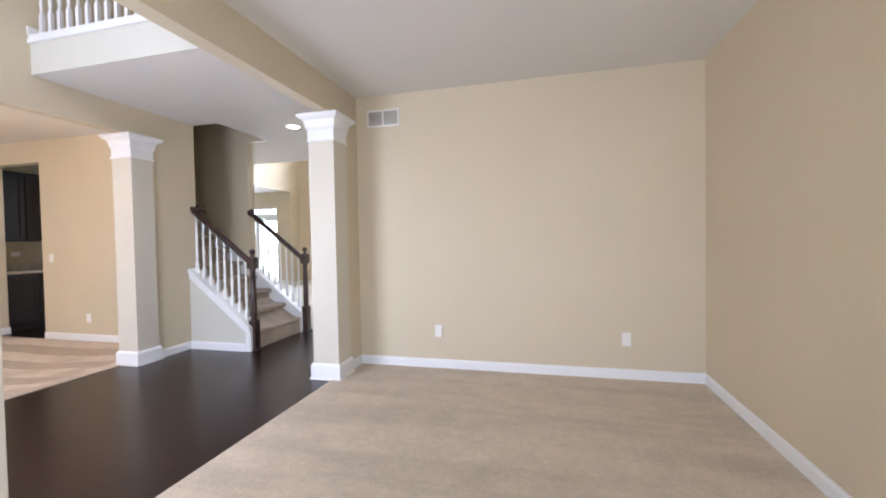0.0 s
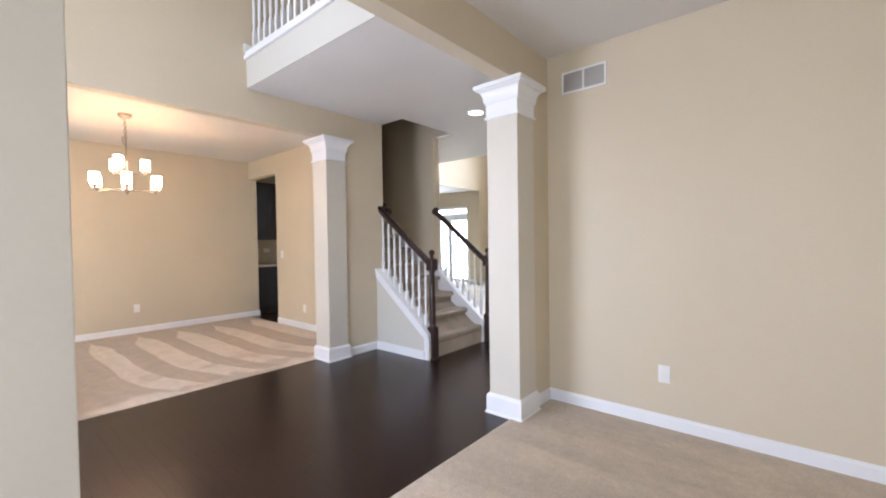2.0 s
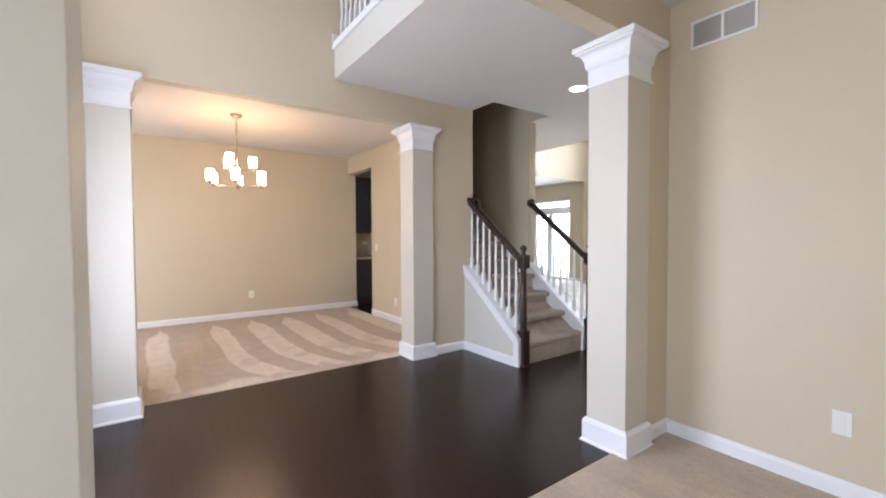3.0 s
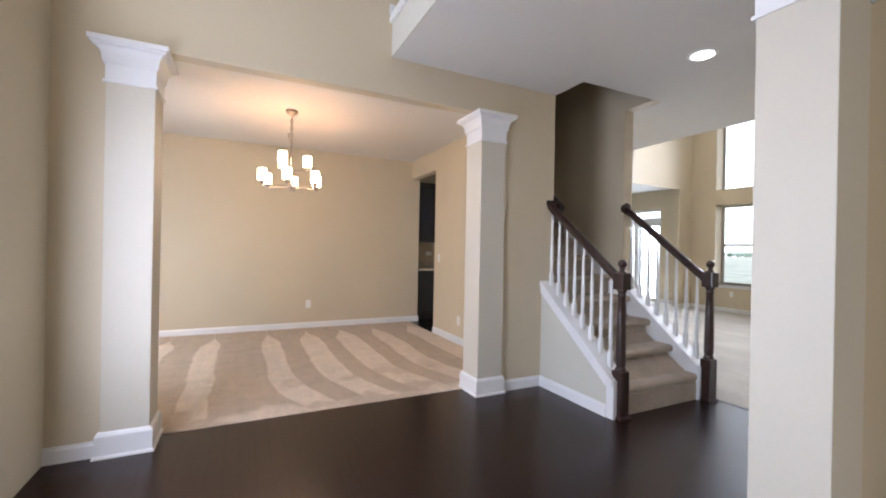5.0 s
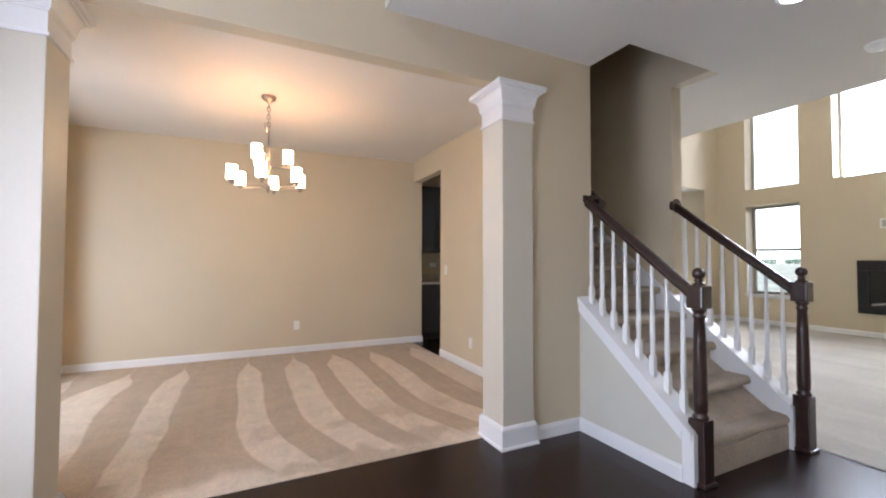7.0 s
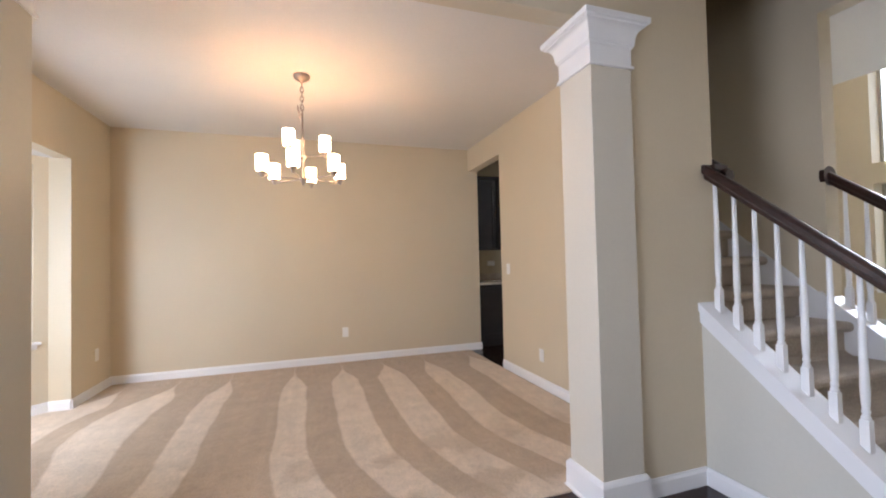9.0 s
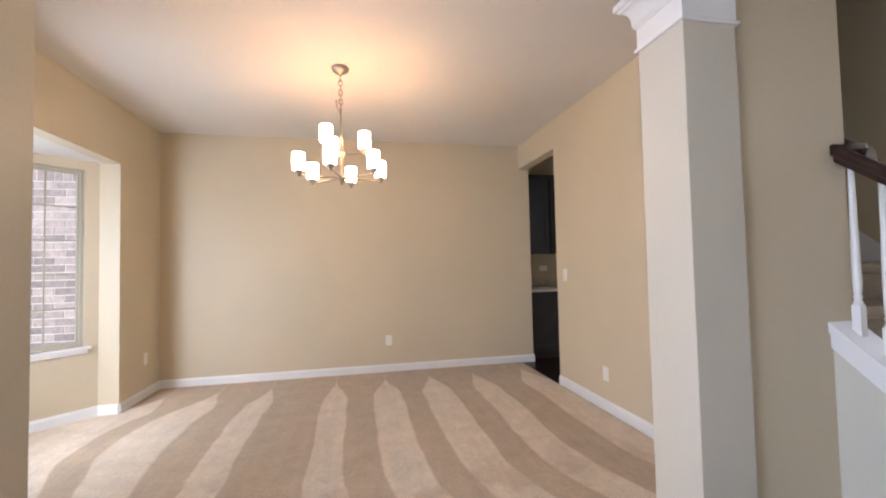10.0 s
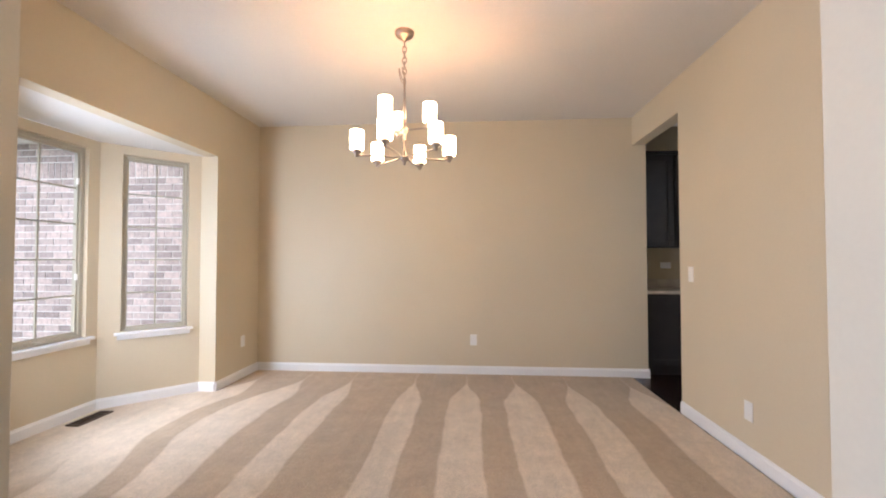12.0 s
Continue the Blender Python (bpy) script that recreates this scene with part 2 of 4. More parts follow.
# ---- mesh helpers ----
def box(bm, x0, y0, z0, x1, y1, z1, bevel=0.0):
    made = bmesh.ops.create_cube(bm, size=1.0)["verts"]
    for v in made:
        v.co = Vector((x0 + (v.co.x + 0.5) * (x1 - x0), y0 + (v.co.y + 0.5) * (y1 - y0), z0 + (v.co.z + 0.5) * (z1 - z0)))
    if bevel > 0:
        edges = list({e for v in made for e in v.link_edges})
        bmesh.ops.bevel(bm, geom=edges, offset=bevel, segments=2, affect="EDGES", profile=0.6)
    return made


def prism(bm, pts, axis, a, b):
    """A polygon in two coordinates, drawn out along the third axis from a to b."""
    def at(p, v):
        return {"x": (v, p[0], p[1]), "y": (p[0], v, p[1]), "z": (p[0], p[1], v)}[axis]
    lo = [bm.verts.new(at(p, a)) for p in pts]
    hi = [bm.verts.new(at(p, b)) for p in pts]
    n = len(pts)
    fs = [bm.faces.new(lo[::-1]), bm.faces.new(hi)]
    for i in range(n):
        fs.append(bm.faces.new((lo[i], lo[(i + 1) % n], hi[(i + 1) % n], hi[i])))
    bmesh.ops.recalc_face_normals(bm, faces=fs)
    return lo + hi


def lathe(bm, prof, n=16, cx=0.0, cy=0.0):
    """Turned shape about z from (radius, height) pairs."""
    rings = []
    for r, z in prof:
        rings.append([bm.verts.new((cx + r * math.cos(2 * math.pi * i / n), cy + r * math.sin(2 * math.pi * i / n), z)) for i in range(n)])
    fs = []
    for a, b in zip(rings, rings[1:]):
        for i in range(n):
            f = bm.faces.new((a[i], a[(i + 1) % n], b[(i + 1) % n], b[i]))
            f.smooth = True
            fs.append(f)
    fs.append(bm.faces.new(rings[0][::-1]))
    fs.append(bm.faces.new(rings[-1]))
    return rings


def square_turn(bm, x0, y0, x1, y1, prof):
    """Moulding round a rectangle from (overhang, height) pairs."""
    rings = [[bm.verts.new(p) for p in ((x0 - o, y0 - o, z), (x1 + o, y0 - o, z), (x1 + o, y1 + o, z), (x0 - o, y1 + o, z))] for o, z in prof]
    for a, b in zip(rings, rings[1:]):
        for i in range(4):
            bm.faces.new((a[i], a[(i + 1) % 4], b[(i + 1) % 4], b[i]))
    bm.faces.new(rings[0][::-1])
    bm.faces.new(rings[-1])


def tube(bm, p, q, r, n=10):
    p, q = Vector(p), Vector(q)
    d = q - p
    made = bmesh.ops.create_cone(bm, cap_ends=True, segments=n, radius1=r, radius2=r, depth=d.length)["verts"]
    m = Matrix.Translation((p + q) / 2) @ d.to_track_quat("Z", "Y").to_matrix().to_4x4()
    bmesh.ops.transform(bm, matrix=m, verts=made)


def mesh_object(name, bm, material):
    me = bpy.data.meshes.new(name)
    bm.to_mesh(me)
    bm.free()
    me.materials.append(material)
    return new(name, me)


def part(name, bm, material, parent, label=""):
    ob = mesh_object(name, bm, material)
    ob.parent = parent
    ob.matrix_parent_inverse = parent.matrix_world.inverted()
    if label:
        ob["label"] = label
    return ob


def thing(name, place, label, category, group=""):
    ob = new(name)
    ob.empty_display_size = 0.1
    ob.matrix_world = Matrix.Translation(place)
    return tagged(ob, label, category, group)


def setting(name, boxes, material, label=""):
    bm = bmesh.new()
    for b in boxes:
        box(bm, *b)
    return tagged(mesh_object(name, bm, material), label, name.split("_")[0], kind="structure")


# ---- plan ----
CEILING = 2.74
HEAD = 2.445          # underside of the two room openings
TOP = 5.4             # two-storey foyer
LX0, LX1 = -3.155, -3.042   # wall and beam between living room and hall
DX0, DX1 = -5.50, -5.39   # wall and header between dining room and hall
LN = 5.28             # living room north face
DN, DS, DW = 5.52, 1.43, -8.90   # dining room faces
ST0, ST1 = 5.585, 6.50    # stair well faces
GN, GW = 12.4, -8.435      # great room faces
EDGE = 7.97           # where the hall ceiling stops
BALC = 3.95

# floors
setting("floor_living", [(-3.09, 0.32, -0.12, 0.14, LN, 0.008)], CARPET, "beige cut-pile carpet with faint vacuum marks")
floor_dining = setting("floor_dining", [(DW, DS, -0.12, -5.575, DN - 0.03, 0.008), (-8.15, 0.70, -0.12, -6.25, DS, 0.008)], NAP, "beige carpet with bold vacuum stripes")
floor_hall = setting("floor_hall", [(-5.575, 1.95, -0.14, -3.09, 6.65, -0.012)], PLANK, "dark stained hardwood floor with satin gloss")
floor_pantry = setting("floor_pantry", [(-13, DN - 0.03, -0.14, -7.85, 8.1, -0.002)], PLANK, "dark hardwood floor of the pantry")
setting("floor_great", [(-9.05, 6.65, -0.12, LX0, GN, 0.008), (-13, 8.1, -0.12, -9.05, GN, 0.008)], GREATCARPET, "beige carpet of the great room, paled for window sheen")

# ceilings
setting("ceiling_living", [(LX1, 0.2, CEILING, 0.26, LN + 0.12, CEILING + 0.2)], CEIL, "off-white painted ceiling")
setting("ceiling_dining", [(DW - 0.12, DS - 0.12, CEILING, DX0, DN, CEILING + 0.2)], CEIL, "off-white painted ceiling")
setting("ceiling_hall", [(-5.03, BALC + 0.012, CEILING, LX0, EDGE - 0.012, 3.0), (DX1, BALC + 0.012, CEILING, -5.03, ST0, 3.0), (-9.05, ST1 + 0.12, CEILING, -5.03, EDGE - 0.012, 3.0)], CEIL, "flat off-white ceiling below the upper landing")
setting("ceiling_foyer", [(DX0, 1.83, TOP, LX1, EDGE, TOP + 0.15)], CEIL, "high ceiling of the foyer")
setting("ceiling_great", [(-9.05, EDGE, 5.7, LX1, GN + 0.15, 5.85)], CEIL, "high ceiling of the great room")
setting("ceiling_kitchen", [(-13, 5.63, CEILING + 0.1, -9.05, GN, CEILING + 0.3), (-9.05, 8.1, CEILING + 0.1, GW - 0.12, GN, CEILING + 0.3), (-9.05, 5.63, CEILING, -7.87, ST1 + 0.12, 3.0)], CEIL, "flat ceiling of the breakfast area")

# walls
setting("wall_living_north", [(LX1, LN, 0, 0.26, LN + 0.12, CEILING)], PAINT, "smooth beige painted wall")
setting("wall_living_east", [(0.14, 0.2, 0, 0.26, LN, CEILING)], PAINT, "smooth beige painted wall")
setting("wall_living_south", [(LX1, 0.2, 0, -2.55, 0.32, CEILING), (-0.15, 0.2, 0, 0.14, 0.32, CEILING), (-2.55, 0.2, 0, -0.15, 0.32, 0.55), (-2.55, 0.2, 2.35, -0.15, 0.32, CEILING)], PAINT, "beige front wall with a wide window")
setting("wall_living_hall", [(LX0, 0.2, 0, LX1, 2.21, HEAD), (LX0, 5.0, 0, LX1, LN + 0.12, HEAD), (LX0, 0.2, HEAD, LX1, LN + 0.12, TOP)], PAINT, "beige wall and boxed beam above two columns")
setting("wall_hall_east", [(LX0, LN + 0.12, 0, LX1, GN, 5.7)], PAINT, "beige hall wall")
setting("wall_foyer_south", [(DX1, 1.83, 0, -5.0, 1.95, TOP), (-3.55, 1.83, 0, LX0, 1.95, TOP), (-5.0, 1.83, 0, -4.85, 1.95, 3.0), (-3.71, 1.83, 0, -3.55, 1.95, 3.0), (-4.85, 1.83, 2.1, -3.71, 1.95, 3.0), (-5.0, 1.83, 4.8, -3.55, 1.95, TOP)], PAINT, "beige front wall of the tall foyer")
setting("wall_dining_hall", [(DX0, DS - 0.12, 0, DX1, 2.21, HEAD), (DX0, 5.0, 0, DX1, ST0, HEAD), (DX0, DS - 0.12, HEAD, DX1, ST0, TOP)], PAINT, "beige wall and header above the dining opening")
setting("wall_dining_north", [(-7.93, DN, 0, DX0, ST0, 5.2), (-7.93, DN, 5.2, DX0, ST0, TOP), (DW, DN, HEAD, -7.93, ST0 + 0.06, 2.95)], PAINT, "beige wall with a tall pantry opening")
setting("wall_dining_west", [(DW - 0.12, DS - 0.12, 0, DW, 5.66, CEILING)], PAINT, "beige wall, bare, with one outlet")
setting("wall_dining_south", [(DW, DS - 0.12, 0, -8.15, DS, CEILING), (-6.25, DS - 0.12, 0, DX0, DS, CEILING), (-8.15, DS - 0.12, 2.215, -6.25, DS, CEILING)], PAINT, "beige wall with a bay window recess")
setting("wall_stair_north", [(-7.87, ST1, 0, -5.365, ST1 + 0.12, 5.2), (-5.365, ST1, CEILING + 0.004, -5.03, ST1 + 0.12, 5.2)], PAINT, "beige wall beside the stairs")
setting("wall_stair_west", [(-7.87, ST0, 0, -7.75, ST1, 5.2)], PAINT, "beige wall at the head of the stairs")
setting("wall_stair_east", [(-5.03, ST0 - 0.12, 3.0, -4.91, ST1 + 0.12, 5.2)], PAINT, "beige wall above the stair opening")
setting("ceiling_stair", [(-7.87, ST0, 5.2, -4.91, ST1 + 0.12, 5.3)], CEIL, "ceiling over the stair well")
setting("wall_upper_hall", [(DX1, 5.465, 3.0, -5.03, 5.585, TOP), (-4.91, 5.465, 3.0, LX0, 5.585, TOP)], PAINT, "beige wall of the upper landing")
setting("trim_landing_fascia", [(DX1, BALC, CEILING, LX0, BALC + 0.012, 3.0)], PANEL, "painted fascia of the upper landing, paled for foyer daylight")
setting("trim_landing_cap", [(DX1, BALC - 0.022, 3.0, LX0, BALC + 0.09, 3.035), (DX1, BALC - 0.012, 3.035, LX0, BALC + 0.015, 3.068), (DX1, BALC - 0.022, 3.068, DX1 + 0.014, BALC + 0.9, 3.14)], TRIM, "white trim along the landing edge")
setting("wall_great_overlook", [(-9.05, EDGE - 0.012, CEILING, LX0, EDGE, 5.7)], PAINT, "beige wall above the hall ceiling edge")
setting("wall_great_west", [(GW - 0.12, 8.1, 2.75, GW, 11.95, 5.7), (GW - 0.12, 11.95, 0, GW, GN, 5.7), (GW - 0.12, EDGE, 2.70, GW, 8.1, 5.7), (-9.05, ST1 + 0.12, 0, -8.93, 8.1, 2.70)], PAINT, "tall beige wall with a wide opening to the breakfast area")
def wall_with_holes(name, x0, x1, y0, y1, z0, z1, holes, material, label):
    """A wall along x with rectangular holes (x0, x1, z0, z1)."""
    xs = sorted({x0, x1, *[h[0] for h in holes], *[h[1] for h in holes]})
    boxes = []
    for a, b in zip(xs, xs[1:]):
        cuts = sorted((h[2], h[3]) for h in holes if h[0] <= a and h[1] >= b)
        z = z0
        for lo, hi in cuts:
            if lo > z:
                boxes.append((a, y0, z, b, y1, lo))
            z = hi
        if z < z1:
            boxes.append((a, y0, z, b, y1, z1))
    return setting(name, boxes, material, label)


wall_with_holes("wall_great_north", -13.0, LX1, GN, GN + 0.34, 0, 5.7, [(-7.89, -6.99, 0.585, 2.345), (-7.89, -6.99, 2.685, 4.61), (-6.50, -4.66, 2.69, 4.61), (-10.725, -9.215, 0.02, 2.38)], PAINT, "tall beige window wall of the great room")
setting("wall_kitchen_west", [(-13.12, 5.5, 0, -13.0, GN + 0.15, 3.1)], PAINT, "plain beige wall of the breakfast area")
setting("wall_pantry", [(-9.67, 5.66, 0, -9.55, 6.9, CEILING + 0.1), (-13.0, 5.54, 0, -9.67, 5.66, CEILING + 0.1), (-9.67, 5.54, 0, -9.02, 5.66, CEILING + 0.1), (-7.87, ST1 + 0.12, 0, -7.75, 8.1, CEILING)], SPLASH, "beige pantry walls")
setting("wall_hall_back", [(-7.75, 7.98, 0, -7.6, 8.1, CEILING)], PAINT, "plain wall")


# bay recess
def bay_walls():
    p = [(-8.15, 1.31), (-8.15, 1.27), (-7.63, 0.75), (-6.77, 0.75), (-6.25, 1.27), (-6.25, 1.31)]
    bm = bmesh.new()
    # straight returns
    box(bm, -8.27, 1.25, 0, -8.15, DS - 0.12, 2.215)
    box(bm, -6.25, 1.25, 0, -6.13, DS - 0.12, 2.215)

    def run(a, b, lo, hi, holes):
        a, b = Vector((*a, 0)), Vector((*b, 0))
        d = (b - a).normalized()
        n = Vector((d.y, -d.x, 0))
        length = (b - a).length
        cuts = sorted({lo, length + hi, *[v for h in holes for v in h[:2]]})
        for s, e in zip(cuts, cuts[1:]):
            spans = [(0.0, 2.215)]
            for h in holes:
                if h[0] <= s and h[1] >= e:
                    spans = [(0.0, h[2]), (h[3], 2.215)]
            for z0, z1 in spans:
                made = box(bm, s, 0, z0, e, 0.12, z1)
                for v in made:
                    c = v.co.copy()
                    v.co = a + d * c.x + n * c.y + Vector((0, 0, c.z))
    run(p[1], p[2], 0, 0.05, [(0.10, 0.585, 0.62, 2.14)])
    run(p[2], p[3], 0, 0, [(0.10, 0.76, 0.62, 2.14)])
    run(p[3], p[4], -0.05, 0, [(0.15, 0.635, 0.62, 2.14)])
    return tagged(mesh_object("wall_bay", bm, PAINT), "beige walls of the three-sided bay", "wall", kind="structure")


bay_walls()
bm = bmesh.new()
prism(bm, [(-8.15, DS - 0.12), (-8.15, 1.27), (-7.63, 0.75), (-6.77, 0.75), (-6.25, 1.27), (-6.25, DS - 0.12)], "z", 2.217, 2.4)
tagged(mesh_object("ceiling_bay", bm, CEIL), "white flat ceiling of the bay", "ceiling", kind="structure")

# ---- baseboards ----
def baseboard(name, runs, h=0.095, d=0.014):
    """Runs of (x0, y0, x1, y1, nx, ny): along a wall face, thickness towards (nx, ny)."""
    bm = bmesh.new()
    for x0, y0, x1, y1, nx, ny in runs:
        a, b = Vector((x0, y0, 0)), Vector((x1, y1, 0))
        u = (b - a).normalized()
        n = Vector((nx, ny, 0)).normalized()
        prof = [(0.0, 0.0), (d, 0.0), (d, h * 0.78), (d * 0.55, h * 0.9), (d * 0.45, h), (0.0, h)]
        lo = [bm.verts.new(a + n * p + Vector((0, 0, q))) for p, q in prof]
        hi = [bm.verts.new(b + n * p + Vector((0, 0, q))) for p, q in prof]
        fs = [bm.faces.new(lo), bm.faces.new(hi[::-1])]
        for i in range(len(prof)):
            j = (i + 1) % len(prof)
            fs.append(bm.faces.new((lo[i], hi[i], hi[j], lo[j])))
        bmesh.ops.recalc_face_normals(bm, faces=fs)
    return tagged(mesh_object(name, bm, TRIM), "white painted baseboard with a moulded top", "baseboard", kind="structure")


baseboard("baseboard_living", [(LX1, LN, 0.14, LN, 0, -1), (0.14, 0.32, 0.14, LN - 0.014, -1, 0), (LX1, 5.02, LX1, LN - 0.014, 1, 0), (LX1, 0.32, LX1, 2.19, 1, 0)])
baseboard("baseboard_hall", [(DX1, 5.02, DX1, 5.455, 1, 0), (DX1, 1.95, DX1, 2.19, 1, 0), (DX1 + 0.014, 5.455, -4.60, 5.455, 0, -1), (LX0, 1.95, LX0, 2.19, -1, 0), (LX0, 5.02, LX0, 7.9, -1, 0)])
baseboard("baseboard_dining", [(DW, DS, DW, 5.66, 1, 0), (DW + 0.014, 5.66, DW - 0.10, 5.66, 0, 1), (DX0, DN, -7.93, DN, 0, -1), (DW + 0.014, DS, -8.15, DS, 0, 1), (-8.15, DS, -8.15, 1.27, 1, 0), (-8.15, 1.27, -7.63, 0.75, 0.7, 0.7), (-7.63, 0.75, -6.77, 0.75, 0, 1), (-6.77, 0.75, -6.25, 1.27, -0.7, 0.7), (-6.25, 1.27, -6.25, DS, -1, 0), (-6.25, DS, DX0, DS, 0, 1), (DX0, DS, DX0, 2.19, -1, 0), (DX0, 5.02, DX0, DN, -1, 0)])
baseboard("baseboard_great", [(GW, GN, LX0, GN, 0, -1), (GW, 11.97, GW, GN - 0.014, 1, 0), (-9.215, GN, GW - 0.12, GN, 0, -1), (-13, GN, -10.725, GN, 0, -1)])
baseboard("baseboard_stair_back", [(-7.75, ST1 + 0.12, -5.365, ST1 + 0.12, 0, 1)])


# ---- columns ----
def column(x0, y0, x1, y1, label):
    col = thing("square_column", ((x0 + x1) / 2, (y0 + y1) / 2, 0), label, "column", "columns of the room openings")
    bm = bmesh.new()
    box(bm, x0, y0, 0.02, x1, y1, HEAD - 0.03, bevel=0.004)
    part("shaft", bm, SHAFTPAINT, col, "pale greige painted shaft")
    bm = bmesh.new()
    square_turn(bm, x0, y0, x1, y1, [(0.030, 0.0), (0.030, 0.010), (0.020, 0.020), (0.020, 0.128), (0.014, 0.140), (0.006, 0.150), (0.003, 0.150)])
    part("base", bm, TRIM, col, "white base block")
    bm = bmesh.new()
    prof = [(0.002, 2.196), (0.011, 2.196), (0.013, 2.203), (0.011, 2.211), (0.003, 2.214), (0.003, 2.303), (0.009, 2.304), (0.009, 2.312), (0.015, 2.314), (0.015, 2.323)]
    for i in range(9):
        a = i / 8 * math.pi / 2
        prof.append((0.017 + 0.036 * (1 - math.cos(a)), 2.325 + 0.074 * math.sin(a)))
    prof += [(0.057, 2.401), (0.057, 2.409), (0.071, 2.413), (0.072, HEAD - 0.004), (0.0, HEAD - 0.004)]
    square_turn(bm, x0, y0, x1, y1, prof)
    part("capital", bm, TRIM, col, "white crown-moulded capital")
    return col


column(-3.283, 4.77, -3.025, 5.01, "beige square column with white capital beside living room carpet")
column(-3.283, 2.165, -3.025, 2.405, "beige square column with white capital at the foyer end")
column(-5.62, 4.762, -5.362, 5.01, "beige square column with white capital near the stairs")
column(-5.62, 2.205, -5.362, 2.447, "beige square column with white capital beside dining room carpet")

# ---- stairs ----
RISE, RUN, NOSE = 0.199, 0.232, -4.572
SLOPE = 0.81


def cap_z(x):
    return 0.985 - SLOPE * (x + 5.40)


STAIR_CARPET = mat("stair_carpet", (0.46, 0.385, 0.305), 0.95, var=0.14, scale=5, grain=0.18, grain_scale=110, bump=0.9, bump_scale=220, sheen=0.15)
stairs = thing("staircase", (-5.0, 6.03, 0), "carpeted staircase between white closed stringers", "stairs")
for i in range(12):
    x = NOSE - RUN * i
    z = RISE * (i + 1) + 0.024
    foot = z - RISE + 0.001 if i else 0.001
    pts = [(x - 0.030, foot), (x - 0.030, z - 0.066)]
    for k in range(7):
        a = -math.pi / 2 + k / 6 * math.pi
        pts.append((x - 0.010 + 0.031 * math.cos(a), z - 0.034 + 0.031 * math.sin(a)))
    pts += [(x - RUN - 0.02, z - 0.003), (x - RUN - 0.02, foot)]
    bm = bmesh.new()
    prism(bm, pts, "y", ST0 + 0.004, ST1 - 0.012)
    part("step", bm, STAIR_CARPET, stairs)
bm = bmesh.new()
prism(bm, [(-4.56, 0.0), (-4.75, 0.0), (-7.74, 2.15), (-7.74, 2.28), (-4.56, 0.15)], "y", ST0 + 0.006, ST1 - 0.014)
part("carriage", bm, STAIR_CARPET, stairs)


def knee_wall(y0, y1, inner, outer):
    """Low sloped wall with white cap under a balustrade; inner, outer: y of its faces."""
    bm = bmesh.new()
    prism(bm, [(-5.39, 0), (-4.60, 0), (-4.60, cap_z(-4.60) - 0.03), (-5.39, cap_z(-5.39) - 0.03)], "y", y0, y1)
    return bm


part("knee_wall", knee_wall(5.462, 5.578, 0, 0), PANEL, stairs, "triangular panel, wall paint greyed for cool daylight")
part("knee_wall", knee_wall(ST1 + 0.002, 6.60, 0, 0), PANEL, stairs, "triangular panel, wall paint greyed for cool daylight")
for y0, y1, side in ((5.440, 5.600, 5.455), (6.470, 6.622, 6.60)):
    bm = bmesh.new()
    xa, xb = -5.405, -4.545
    prism(bm, [(xa, cap_z(xa)), (xa, cap_z(xa) - 0.045), (xb, cap_z(xb) - 0.045), (xb, cap_z(xb))], "y", y0, y1)
    box(bm, -4.603, y0 + 0.012, 0.0, -4.535, y1 - 0.012, cap_z(-4.56) - 0.02)
    part("stringer_cap", bm, TRIM, stairs, "white sloped cap")
    bm = bmesh.new()
    # apron board below the cap
    prism(bm, [(-5.388, cap_z(-5.388) - 0.045), (-5.388, cap_z(-5.388) - 0.105), (-4.604, cap_z(-4.604) - 0.105), (-4.604, cap_z(-4.604) - 0.045)], "y", side - 0.008, side + 0.012)
    part("apron", bm, TRIM, stairs, "white sloped apron board")
# white stringer boards along the steps
bm = bmesh.new()
prism(bm, [(-4.545, 0.0), (-4.545, cap_z(-4.545) - 0.02), (-5.364, cap_z(-5.364) - 0.02), (-5.364, 0.3)], "y", ST1 - 0.012, ST1 + 0.001)
part("stringer", bm, TRIM, stairs, "white stringer board")
bm = bmesh.new()
prism(bm, [(-5.366, 0.62), (-5.366, cap_z(-5.366) - 0.02), (-7.74, cap_z(-7.74) - 0.02), (-7.74, 2.2)], "y", ST1 - 0.013, ST1 - 0.001)
part("skirt_board", bm, TRIM, stairs, "white skirt board along the wall")
bm = bmesh.new()
prism(bm, [(-5.38, 0.62), (-5.38, cap_z(-5.38) - 0.02), (-7.74, cap_z(-7.74) - 0.02), (-7.74, 2.2)], "y", ST0 + 0.001, ST0 + 0.013)
part("skirt_board", bm, TRIM, stairs, "white skirt board along the wall")


